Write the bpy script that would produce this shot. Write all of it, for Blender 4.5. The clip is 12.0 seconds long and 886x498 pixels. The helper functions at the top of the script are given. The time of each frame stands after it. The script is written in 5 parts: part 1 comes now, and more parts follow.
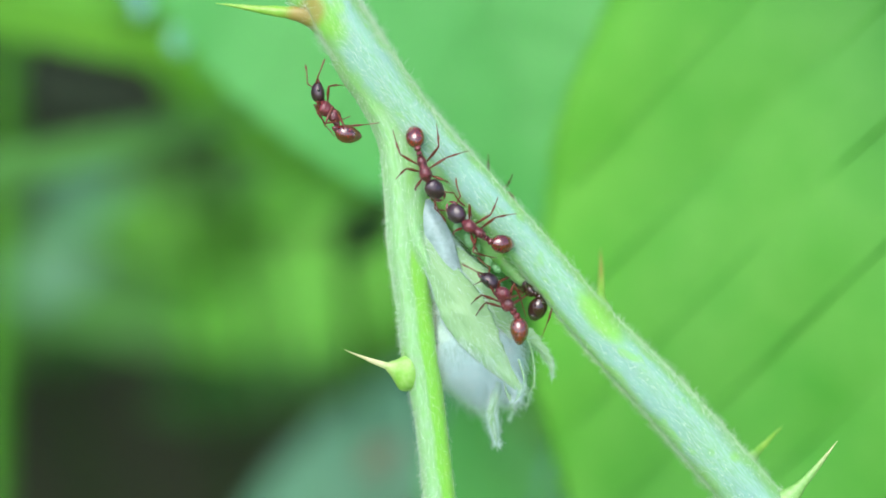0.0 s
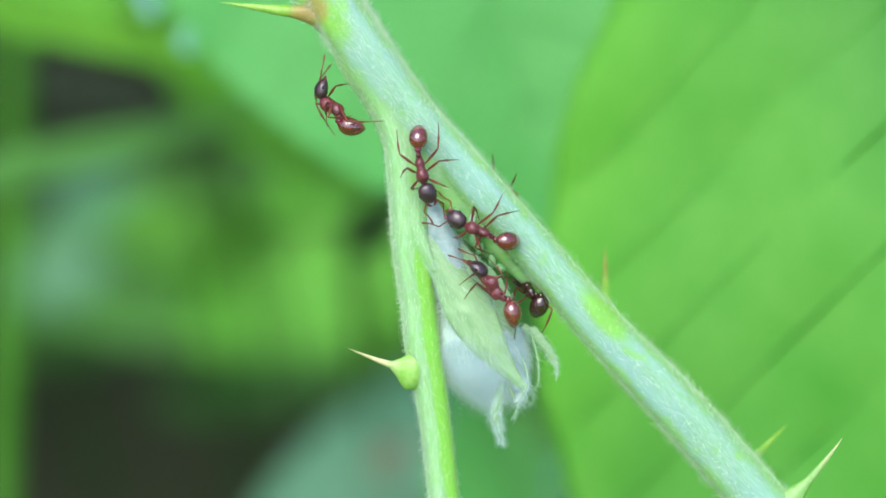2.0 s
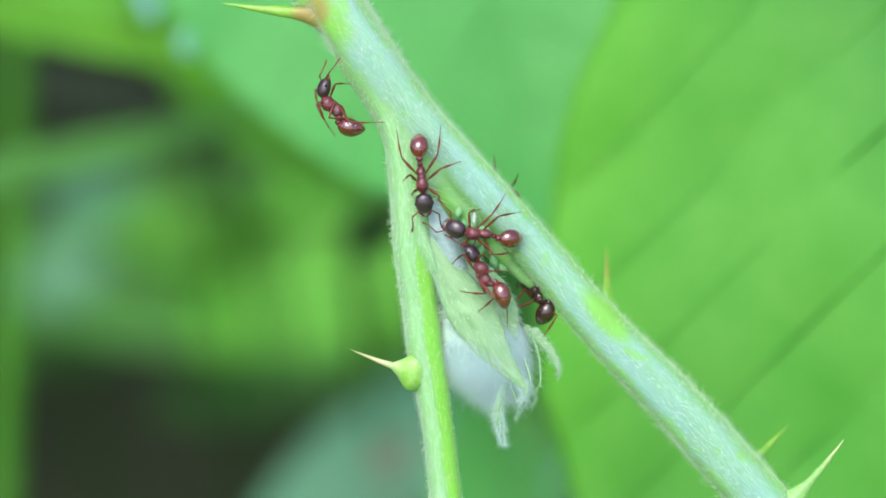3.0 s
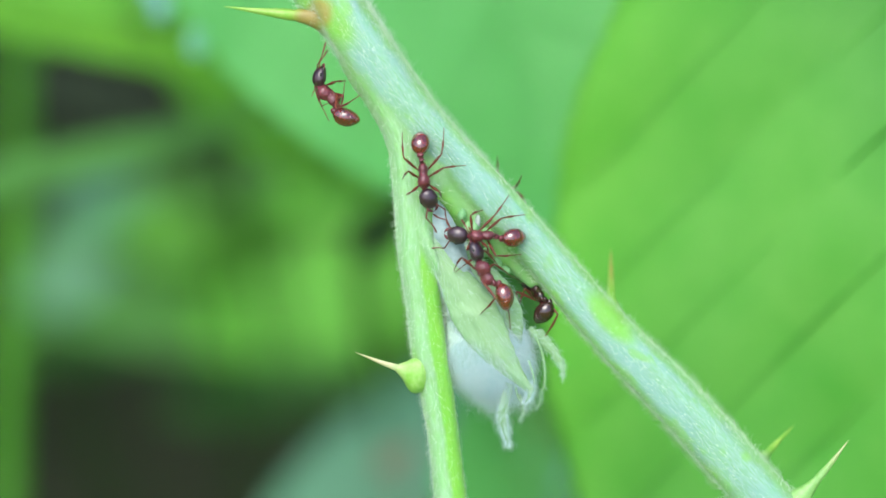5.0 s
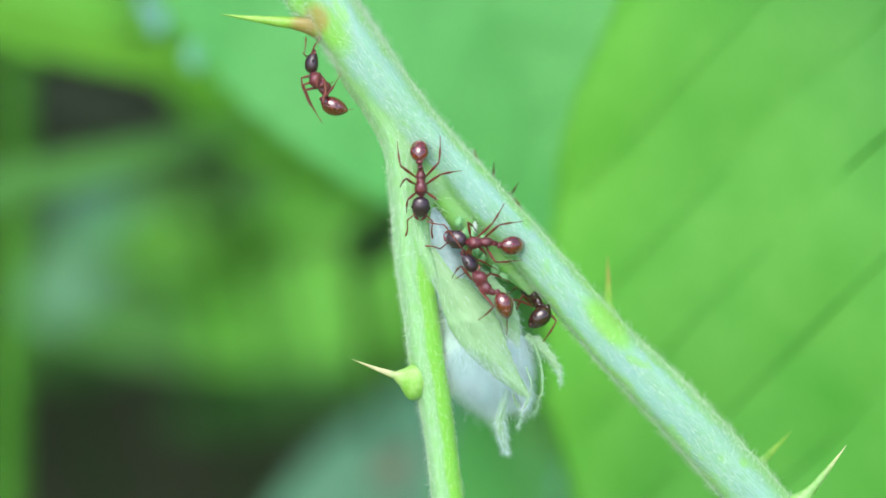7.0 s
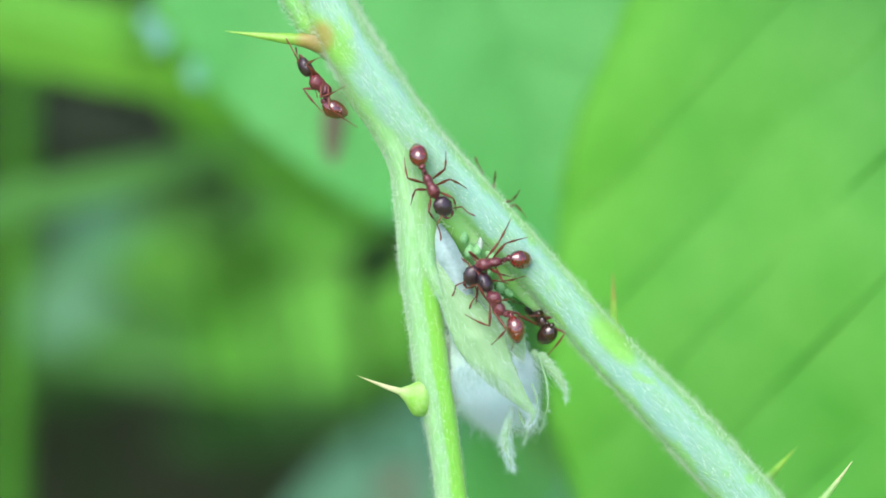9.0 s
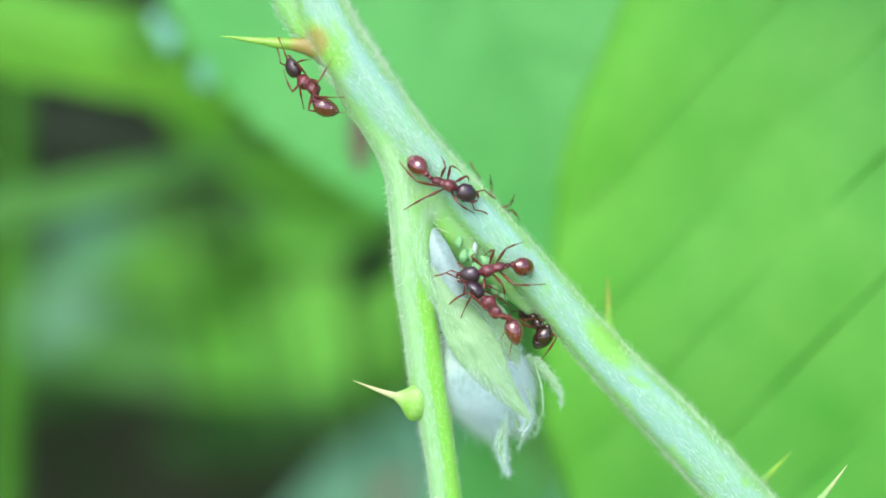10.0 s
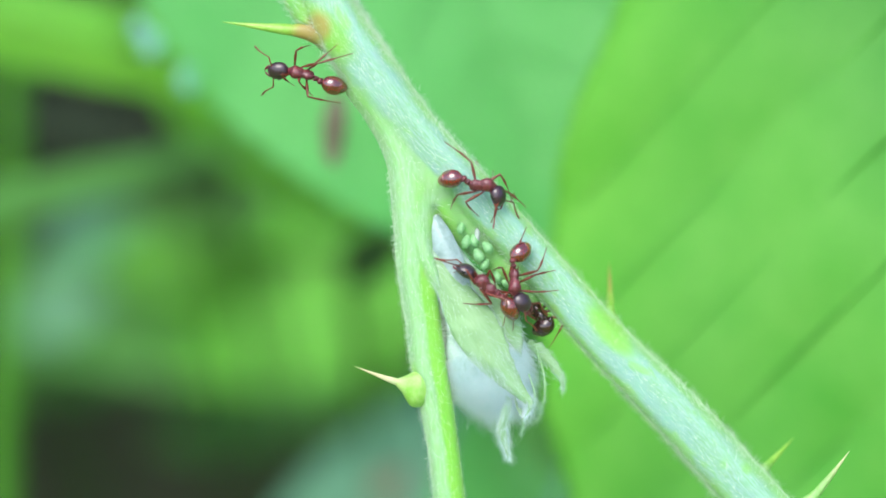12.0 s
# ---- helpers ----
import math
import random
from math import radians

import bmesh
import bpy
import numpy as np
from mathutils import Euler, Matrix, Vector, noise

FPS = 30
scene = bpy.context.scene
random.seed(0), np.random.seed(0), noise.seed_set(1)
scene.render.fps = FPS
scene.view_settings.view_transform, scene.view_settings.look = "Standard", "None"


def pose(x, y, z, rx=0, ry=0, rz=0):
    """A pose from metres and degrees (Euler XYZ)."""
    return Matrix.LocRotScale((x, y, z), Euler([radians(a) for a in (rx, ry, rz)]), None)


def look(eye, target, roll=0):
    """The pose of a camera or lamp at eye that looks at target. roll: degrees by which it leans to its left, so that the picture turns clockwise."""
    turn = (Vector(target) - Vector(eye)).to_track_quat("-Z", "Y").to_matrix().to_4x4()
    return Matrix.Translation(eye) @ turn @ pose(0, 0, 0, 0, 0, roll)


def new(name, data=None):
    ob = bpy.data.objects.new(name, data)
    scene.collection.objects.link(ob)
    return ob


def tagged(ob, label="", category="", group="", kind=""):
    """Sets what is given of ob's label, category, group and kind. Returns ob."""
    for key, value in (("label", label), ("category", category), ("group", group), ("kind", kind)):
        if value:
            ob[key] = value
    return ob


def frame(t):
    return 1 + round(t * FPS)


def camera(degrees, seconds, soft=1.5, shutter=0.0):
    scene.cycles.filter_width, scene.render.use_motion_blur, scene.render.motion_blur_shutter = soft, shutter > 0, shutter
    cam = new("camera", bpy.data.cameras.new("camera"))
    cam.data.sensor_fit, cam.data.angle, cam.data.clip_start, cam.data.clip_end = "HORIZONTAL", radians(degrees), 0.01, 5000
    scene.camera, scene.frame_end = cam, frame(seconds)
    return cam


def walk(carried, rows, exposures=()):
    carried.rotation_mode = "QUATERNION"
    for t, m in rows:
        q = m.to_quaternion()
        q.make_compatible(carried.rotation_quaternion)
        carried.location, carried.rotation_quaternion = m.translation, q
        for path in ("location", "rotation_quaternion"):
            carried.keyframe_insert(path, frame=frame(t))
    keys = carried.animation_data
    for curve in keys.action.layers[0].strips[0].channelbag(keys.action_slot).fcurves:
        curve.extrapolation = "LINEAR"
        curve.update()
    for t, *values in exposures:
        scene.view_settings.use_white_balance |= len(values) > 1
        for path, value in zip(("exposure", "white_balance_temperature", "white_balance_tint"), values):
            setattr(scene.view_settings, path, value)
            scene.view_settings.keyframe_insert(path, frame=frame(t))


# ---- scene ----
# ---- camera ----
# All of the plant is laid out in millimetres on a plate that faces the lens: x right, y up, z towards the lens.
BASE = pose(0, 0, 0.6, 65, 0, 0)
FAR = 157.84
LENS = 18

cam = camera(LENS, 12.0, soft=1.65)
cam.data.dof.use_dof = True
cam.data.dof.focus_distance = 0.1579
cam.data.dof.aperture_fstop = 16.0
# seconds, shift right and up in mm, tilt, pan and roll in degrees
PATH = [
    (0.0, -0.473, 0.136, -0.136, -0.409, 0.43), (0.5, -0.495, 0.130, -0.146, -0.300, 0.35),
    (1.0, -0.383, 0.152, -0.099, -0.321, 0.32), (1.5, -0.167, 0.172, -0.135, -0.255, 0.38),
    (2.0, -0.031, 0.174, -0.174, -0.166, 0.37), (2.5, -0.046, 0.164, -0.165, -0.110, 0.31),
    (3.0, -0.107, 0.138, -0.143, -0.161, 0.28), (5.0, 0.052, 0.050, -0.070, -0.023, 0.04),
    (5.5, -0.000, 0.000, 0.000, 0.000, 0.00), (6.0, -0.022, -0.087, 0.003, -0.008, -0.07),
    (6.5, 0.015, -0.151, 0.026, -0.011, -0.20), (7.0, 0.085, -0.161, 0.148, -0.073, -0.18),
    (8.8, -0.251, -0.384, 0.495, -0.204, -0.24), (9.0, -0.251, -0.384, 0.565, -0.084, -0.24),
    (9.5, -0.321, -0.462, 0.557, -0.204, -0.29), (10.0, -0.377, -0.454, 0.680, -0.237, -0.35),
    (10.5, -0.368, -0.460, 0.646, -0.215, -0.31), (11.0, -0.407, -0.654, 0.745, -0.275, -0.44),
    (11.5, -0.609, -1.034, 0.738, -0.391, -0.34), (12.0, -0.883, -1.376, 0.730, -0.374, -0.26)]
walk(cam, [(t, BASE @ pose(x / 1000, y / 1000, FAR / 1000, rx, ry, rz)) for t, x, y, rx, ry, rz in PATH],
     exposures=[(0.0, 1.12, 6180, 7), (7.0, 1.12, 6180, 7), (9.5, 1.12 + 0.07, 6180, 7), (11.0, 1.12 + 0.14, 6180, 7), (12.0, 1.12 + 0.14, 6180, 7)])

# ---- light: a bright overcast sky ----
sky = bpy.data.worlds.new("sky")
scene.world = sky
sky.use_nodes = True
tex = sky.node_tree.nodes.new("ShaderNodeTexSky")
tex.sky_type = "NISHITA"
tex.sun_disc = False
tex.sun_elevation = radians(58)
tex.sun_rotation = radians(205)
tex.air_density, tex.dust_density = 1.0, 4.0
sky.node_tree.links.new(tex.outputs[0], sky.node_tree.nodes["Background"].inputs[0])
sky.node_tree.nodes["Background"].inputs[1].default_value = 0.15
sun = new("sun", bpy.data.lights.new("sun", "SUN"))
sun.data.energy, sun.data.angle, sun.data.color = 0.9, radians(50), (1.0, 0.98, 0.94)
sun.matrix_world = look((-0.5, -1.1, 2.6), (0, 0, 0.6))


# ---- materials ----
def material(name, dark, light, scale, rough, bump=0.2, fine=8.0, translucent=0.0, spec=0.5, coat=0.0, stretch=None,
             turn=0.0, contrast=0.3):
    """A surface whose colour wanders between two tones at a coarse and a fine scale, with fine relief. scale: patches per mm."""
    m = bpy.data.materials.new(name)
    m.use_nodes = True
    nt = m.node_tree
    n, link = nt.nodes, nt.links.new
    bsdf = n["Principled BSDF"]
    out = n["Material Output"]
    co = n.new("ShaderNodeTexCoord")
    mp = n.new("ShaderNodeMapping")
    mp.inputs["Scale"].default_value = tuple(1000 * s for s in (stretch or (1, 1, 1)))
    pre = n.new("ShaderNodeMapping")
    link(co.outputs["Object"], pre.inputs[0])
    pre.inputs["Rotation"].default_value = (0, 0, radians(turn))
    link(pre.outputs[0], mp.inputs[0])
    a = n.new("ShaderNodeTexNoise")
    a.inputs["Scale"].default_value, a.inputs["Detail"].default_value = scale, 3
    b = n.new("ShaderNodeTexNoise")
    b.inputs["Scale"].default_value, b.inputs["Detail"].default_value = scale * fine, 3
    link(mp.outputs[0], a.inputs["Vector"])
    link(mp.outputs[0], b.inputs["Vector"])
    mix = n.new("ShaderNodeMath")
    mix.operation = "ADD"
    link(a.outputs[0], mix.inputs[0])
    link(b.outputs[0], mix.inputs[1])
    ramp = n.new("ShaderNodeValToRGB")
    ramp.color_ramp.elements[0].position, ramp.color_ramp.elements[1].position = 0.5 - contrast / 2, 0.5 + contrast / 2
    ramp.color_ramp.elements[0].color, ramp.color_ramp.elements[1].color = (*dark, 1), (*light, 1)
    half = n.new("ShaderNodeMath")
    half.operation = "MULTIPLY"
    half.inputs[1].default_value = 0.5
    link(mix.outputs[0], half.inputs[0])
    link(half.outputs[0], ramp.inputs[0])
    link(ramp.outputs[0], bsdf.inputs["Base Color"])
    bsdf.inputs["Roughness"].default_value = rough
    bsdf.inputs["Specular IOR Level"].default_value = spec
    bsdf.inputs["Coat Weight"].default_value = coat
    bsdf.inputs["Coat Roughness"].default_value = 0.06
    bsdf.inputs["Coat IOR"].default_value = 1.85
    if bump:
        bp = n.new("ShaderNodeBump")
        bp.inputs["Strength"].default_value, bp.inputs["Distance"].default_value = bump, 0.0001
        link(b.outputs[0], bp.inputs["Height"])
        link(bp.outputs[0], bsdf.inputs["Normal"])
    if translucent:
        tr = n.new("ShaderNodeBsdfTranslucent")
        link(ramp.outputs[0], tr.inputs[0])
        ms = n.new("ShaderNodeMixShader")
        ms.inputs[0].default_value = translucent
        link(bsdf.outputs[0], ms.inputs[1])
        link(tr.outputs[0], ms.inputs[2])
        link(ms.outputs[0], out.inputs["Surface"])
    return m


def strip(m, colour, way, centre, near, far, strength, both=False):
    """Blends a tone into a material's colour past a line of the object: along way, from near to far mm off centre."""
    nt = m.node_tree
    n, link = nt.nodes, nt.links.new
    bsdf = n["Principled BSDF"]
    before = bsdf.inputs["Base Color"].links[0].from_socket
    dot = n.new("ShaderNodeVectorMath")
    dot.operation = "DOT_PRODUCT"
    dot.inputs[1].default_value = way
    link(n["Texture Coordinate"].outputs["Object"], dot.inputs[0])
    off = n.new("ShaderNodeMath")
    off.operation, off.inputs[1].default_value = "SUBTRACT", centre / 1000
    link(dot.outputs["Value"], off.inputs[0])
    wob = n.new("ShaderNodeTexNoise")
    wob.inputs["Scale"].default_value = 400
    link(n["Texture Coordinate"].outputs["Object"], wob.inputs["Vector"])
    shake = n.new("ShaderNodeMath")
    shake.operation, shake.inputs[1].default_value, shake.inputs[2].default_value = "MULTIPLY_ADD", 0.0009, -0.00045
    link(wob.outputs[0], shake.inputs[0])
    add = n.new("ShaderNodeMath")
    add.operation = "ADD"
    link(off.outputs[0], add.inputs[0])
    link(shake.outputs[0], add.inputs[1])
    last = add
    if both:
        last = n.new("ShaderNodeMath")
        last.operation = "ABSOLUTE"
        link(add.outputs[0], last.inputs[0])
    span = n.new("ShaderNodeMapRange")
    span.interpolation_type = "SMOOTHSTEP"
    span.inputs["From Min"].default_value, span.inputs["From Max"].default_value = near / 1000, far / 1000
    span.inputs["To Max"].default_value = strength
    link(last.outputs[0], span.inputs["Value"])
    mix = n.new("ShaderNodeMix")
    mix.data_type = "RGBA"
    link(span.outputs[0], mix.inputs["Factor"])
    link(before, mix.inputs["A"])
    mix.inputs["B"].default_value = (*colour, 1)
    link(mix.outputs["Result"], bsdf.inputs["Base Color"])
    for l in list(nt.links):
        if l.to_node.bl_idname == "ShaderNodeBsdfTranslucent":
            link(mix.outputs["Result"], l.to_node.inputs[0])
    return m


def two_zones(m, other_dark, other_light, way, start, end):
    """Blends a second pair of tones into a material along a direction of the object, between two distances in mm."""
    nt = m.node_tree
    n, link = nt.nodes, nt.links.new
    bsdf = n["Principled BSDF"]
    before = bsdf.inputs["Base Color"].links[0].from_socket
    ramp = n["Color Ramp"]
    co = n["Texture Coordinate"]
    dot = n.new("ShaderNodeVectorMath")
    dot.operation = "DOT_PRODUCT"
    dot.inputs[1].default_value = way
    link(co.outputs["Object"], dot.inputs[0])
    span = n.new("ShaderNodeMapRange")
    span.name = "zone"
    span.interpolation_type = "SMOOTHSTEP"
    span.inputs["From Min"].default_value, span.inputs["From Max"].default_value = start / 1000, end / 1000
    link(dot.outputs["Value"], span.inputs["Value"])
    second = n.new("ShaderNodeValToRGB")
    for e, f, c in zip(second.color_ramp.elements, ramp.color_ramp.elements, (other_dark, other_light)):
        e.position, e.color = f.position, (*c, 1)
    link(n["Math.001"].outputs[0], second.inputs[0])
    mix = n.new("ShaderNodeMix")
    mix.data_type = "RGBA"
    link(span.outputs[0], mix.inputs["Factor"])
    link(before, mix.inputs["A"])
    link(second.outputs[0], mix.inputs["B"])
    link(mix.outputs["Result"], bsdf.inputs["Base Color"])
    for l in list(nt.links):
        if l.to_node.bl_idname == "ShaderNodeBsdfTranslucent":
            link(mix.outputs["Result"], l.to_node.inputs[0])
    return m


def stem_skin():
    """Downy stem skin. The mesh carries, for the cane and for its branch, how far along and around (mm) each spot lies (grain),
    its offset across (-1 to 1), and how much it belongs to the branch."""
    m = bpy.data.materials.new("downy green stem")
    m.use_nodes = True
    n, link = m.node_tree.nodes, m.node_tree.links.new
    bsdf = n["Principled BSDF"]

    def attr(name):
        a = n.new("ShaderNodeAttribute")
        a.attribute_name = name
        return a

    def streaks(source, stretch, scale, detail):
        mp, tex = n.new("ShaderNodeMapping"), n.new("ShaderNodeTexNoise")
        mp.inputs["Scale"].default_value = stretch
        tex.inputs["Scale"].default_value, tex.inputs["Detail"].default_value = scale, detail
        link(source, mp.inputs[0])
        link(mp.outputs[0], tex.inputs["Vector"])
        return tex.outputs[0]

    def span(value, lo, hi, top=1.0):
        r = n.new("ShaderNodeMapRange")
        r.interpolation_type = "SMOOTHSTEP"
        r.inputs["From Min"].default_value, r.inputs["From Max"].default_value, r.inputs["To Max"].default_value = lo, hi, top
        link(value, r.inputs["Value"])
        return r.outputs[0]

    def calc(op, x, y):
        c = n.new("ShaderNodeMath")
        c.operation = op
        for k, v in enumerate((x, y)):
            if isinstance(v, (int, float)):
                c.inputs[k].default_value = v
            else:
                link(v, c.inputs[k])
        return c.outputs[0]

    def blend(factor, x, y):
        c = n.new("ShaderNodeMix")
        c.data_type = "RGBA"
        link(factor, c.inputs["Factor"])
        for key, v in (("A", x), ("B", y)):
            if isinstance(v, tuple):
                c.inputs[key].default_value = (*v, 1)
            else:
                link(v, c.inputs[key])
        return c.outputs["Result"]

    gm, gs = attr("grain_main").outputs["Vector"], attr("grain_side").outputs["Vector"]
    branch = attr("branch").outputs["Fac"]
    am, asd, far = attr("across_main").outputs["Fac"], attr("across_side").outputs["Fac"], attr("down_side").outputs["Fac"]
    fibre = streaks(gm, (0.6, 4.0, 1.0), 2.8, 5)
    patch = streaks(gm, (0.16, 0.55, 1.0), 1.0, 3)
    wander = streaks(gm, (0.5, 0.9, 1.0), 1.0, 3)
    main = blend(span(fibre, 0.34, 0.66), (0.185, 0.375, 0.20), (0.26, 0.435, 0.36))
    main = blend(span(patch, 0.42, 0.62, 0.48), main, (0.23, 0.41, 0.40))
    edge = calc("ADD", calc("ABSOLUTE", am, 0.0), calc("MULTIPLY", calc("SUBTRACT", wander, 0.5), 0.7))
    main = blend(span(edge, 0.52, 0.88, 0.8), main, (0.19, 0.43, 0.085))
    lime = streaks(gm, (0.30, 0.60, 1.0), 1.3, 2)
    main = blend(span(lime, 0.58, 0.68, 0.6), main, (0.19, 0.43, 0.06))
    down = streaks(gs, (0.7, 3.5, 1.0), 1.8, 4)
    pale = blend(span(down, 0.25, 0.75), (0.195, 0.40, 0.14), (0.275, 0.465, 0.26))
    stripe = calc("ADD", asd, calc("MULTIPLY", calc("SUBTRACT", streaks(gs, (0.4, 1.0, 1.0), 1.0, 2), 0.5), 0.5))
    band = calc("MULTIPLY", span(stripe, 0.05, -0.22), span(far, 8.0, 12.5, 0.92))
    side = blend(band, pale, (0.18, 0.46, 0.03))
    colour = blend(branch, main, side)
    colour = blend(attr("by_rim").outputs["Fac"], colour, pale)
    colour = blend(span(attr("by_thorn").outputs["Fac"], 0.25, 0.8, 0.85), colour, (0.18, 0.44, 0.03))
    colour = blend(span(attr("rust").outputs["Fac"], 0.25, 0.85, 0.75), colour, (0.32, 0.20, 0.05))
    link(colour, bsdf.inputs["Base Color"])
    bsdf.inputs["Roughness"].default_value = 0.58
    bsdf.inputs["Sheen Weight"].default_value = 0.3
    bsdf.inputs["Sheen Roughness"].default_value = 0.5
    bsdf.inputs["Sheen Tint"].default_value = (0.75, 1.0, 0.75, 1)
    bsdf.inputs["Subsurface Weight"].default_value, bsdf.inputs["Subsurface Scale"].default_value = 1.0, 0.0014
    bsdf.inputs["Subsurface Radius"].default_value = (0.7, 1.0, 0.5)
    bp = n.new("ShaderNodeBump")
    bp.inputs["Strength"].default_value, bp.inputs["Distance"].default_value = 0.45, 0.0001
    link(calc("ADD", fibre, down), bp.inputs["Height"])
    link(bp.outputs[0], bsdf.inputs["Normal"])
    return m


STEM = stem_skin()
CANE = material("green cane", (0.16, 0.38, 0.10), (0.36, 0.56, 0.32), 0.2, 0.6, 0.4, 5, 0.1)
HAIR = material("pale hairs", (0.80, 0.92, 0.78), (0.92, 0.97, 0.93), 0.6, 0.5, 0, 4, 0.65)
WOOL = material("white silky hairs", (0.78, 0.94, 0.95), (0.88, 0.98, 0.99), 0.5, 0.5, 0, 4, 0.5)
SCALE_GREEN = material("pale bud scale", (0.275, 0.50, 0.205), (0.39, 0.61, 0.36), 0.7, 0.5, 0.5, 5, 0.4, contrast=0.5, stretch=(0.5, 2.0, 1), turn=58)
MEMBRANE = material("milky membrane", (0.38, 0.53, 0.51), (0.54, 0.68, 0.69), 0.8, 0.30, 0.25, 4, 0.5)
BUD = material("bud core", (0.42, 0.58, 0.50), (0.60, 0.76, 0.70), 0.5, 0.55, 0.3, 5, 0.3)
two_zones(BUD, (0.74, 0.91, 0.91), (0.83, 0.95, 0.96), (0.3, -0.95, 0), -12.6, -10.9)
SHELL_RED = material("red brown shell", (0.064, 0.0075, 0.014), (0.160, 0.022, 0.031), 1.2, 0.32, 0.9, 7, spec=0.5, coat=0.22)
SHELL_GASTER = material("glossy red shell", (0.056, 0.0045, 0.005), (0.175, 0.014, 0.011), 0.9, 0.09, 0.03, 5, spec=0.35, coat=1.0)
SHELL_HEAD = material("dark brown shell", (0.013, 0.006, 0.012), (0.040, 0.011, 0.020), 1.0, 0.36, 0.3, 8, spec=0.5, coat=0.3)
SHELL_LEG = material("amber leg shell", (0.085, 0.017, 0.010), (0.18, 0.042, 0.021), 1.0, 0.35, 0.1, 5, 0.1)
SHELL_DARK = material("blackish brown shell", (0.016, 0.005, 0.004), (0.04, 0.010, 0.007), 1.0, 0.22, 0.1, 6, spec=0.6, coat=0.4)
SHELL_AMBER = material("glossy amber red shell", (0.055, 0.006, 0.004), (0.155, 0.019, 0.008), 0.9, 0.09, 0.03, 5, spec=0.35, coat=1.0)
EYE = material("black eye", (0.006, 0.005, 0.006), (0.014, 0.010, 0.010), 2, 0.2, 0.1)
APHID = material("green aphid skin", (0.17, 0.43, 0.15), (0.29, 0.55, 0.27), 1.5, 0.4, 0.1, 4, 0.3)
SKIN = material("shed white skin", (0.42, 0.52, 0.46), (0.62, 0.68, 0.64), 2, 0.4, 0.2, 4, 0.4)
LEAF_LIME = material("lime leaf", (0.086, 0.37, 0.022), (0.158, 0.48, 0.040), 0.06, 0.5, 0.4, 9, 0.38, contrast=0.36, spec=0.3)
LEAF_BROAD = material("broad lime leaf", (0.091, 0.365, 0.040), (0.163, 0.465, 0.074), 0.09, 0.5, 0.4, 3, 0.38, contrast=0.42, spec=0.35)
# Shading in the colour: duller upper right, where the leaf curves away.
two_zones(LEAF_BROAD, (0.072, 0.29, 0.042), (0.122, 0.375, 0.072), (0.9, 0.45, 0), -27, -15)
# Light in the colour: the left margin is made brighter.
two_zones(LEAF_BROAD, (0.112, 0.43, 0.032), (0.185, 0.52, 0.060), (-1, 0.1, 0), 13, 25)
LEAF_MINT = material("mint leaf", (0.074, 0.36, 0.062), (0.118, 0.435, 0.098), 0.05, 0.5, 0.4, 9, 0.35, contrast=0.5)
LEAF_OLIVE = material("olive leaf", (0.05, 0.21, 0.012), (0.10, 0.33, 0.022), 0.04, 0.5, 0.4, 9, 0.3, contrast=0.5, spec=0.25)
# Shade is put into this tone, for foliage and stems further back.
LEAF_DARK = material("shade-dark leaf", (0.015, 0.047, 0.010), (0.036, 0.088, 0.019), 0.04, 0.6, 0.4, 9, 0.25, contrast=0.5, spec=0.12)
LEAF_YELLOW = material("yellowish leaf", (0.070, 0.27, 0.010), (0.125, 0.37, 0.020), 0.05, 0.55, 0.4, 9, 0.3, contrast=0.5, spec=0.25)
# A mossy green darkened in its colour to stand for shade.
LEAF_SHADE = material("shaded green leaf", (0.026, 0.095, 0.015), (0.050, 0.15, 0.026), 0.04, 0.6, 0.4, 9, 0.25, contrast=0.5, spec=0.15)
LEAF_MOSS = material("mossy leaf", (0.058, 0.19, 0.036), (0.100, 0.28, 0.062), 0.04, 0.6, 0.4, 9, 0.3, contrast=0.5, spec=0.12)
# Dark fill that stands for a shaded gap between the leaves.
LEAF_GAP = material("dark gap tone", (0.010, 0.018, 0.009), (0.021, 0.033, 0.018), 0.05, 0.7, 0.4, 9, 0.1, contrast=0.5, spec=0.1)
LEAF_BLUE = material("blue green leaf", (0.07, 0.24, 0.12), (0.12, 0.32, 0.18), 0.05, 0.5, 0.4, 9, 0.3, contrast=0.5)
# Darker than the blade: vein colour and crease shade in one tone.
VEIN_DEEP = material("lime vein", (0.07, 0.31, 0.03), (0.12, 0.40, 0.05), 0.2, 0.5, 0.2, 6, 0.3)
VEIN = material("pale vein", (0.06, 0.30, 0.03), (0.11, 0.38, 0.05), 0.2, 0.5, 0.2, 6, 0.3)
STALK = material("green stalk", (0.10, 0.32, 0.03), (0.17, 0.42, 0.06), 0.06, 0.5, 0.3, 6, 0.1)
WITHER = material("withered leaf", (0.085, 0.08, 0.045), (0.13, 0.115, 0.07), 0.2, 0.7, 0.5, 6, 0.1)
SCRAP = material("pinkish dry leaf", (0.15, 0.17, 0.10), (0.21, 0.21, 0.15), 0.2, 0.7, 0.5, 6, 0.1)
DEW = material("pale bloom", (0.14, 0.40, 0.30), (0.20, 0.46, 0.40), 0.4, 0.4, 0.2, 4, 0.2)
# Unseen near ground, coloured bright green to bounce light up; dark soil further back.
SOIL = material("green bounce soil", (0.09, 0.17, 0.04), (0.14, 0.24, 0.06), 0.012, 0.9, 0.6, 9, spec=0.05)
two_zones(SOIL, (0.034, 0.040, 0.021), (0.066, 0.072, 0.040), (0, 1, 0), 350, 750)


# ---- building blocks ----
def V(x, y, z=0.0):
    """A point of the plate, millimetres to metres."""
    return Vector((x, y, z)) / 1000


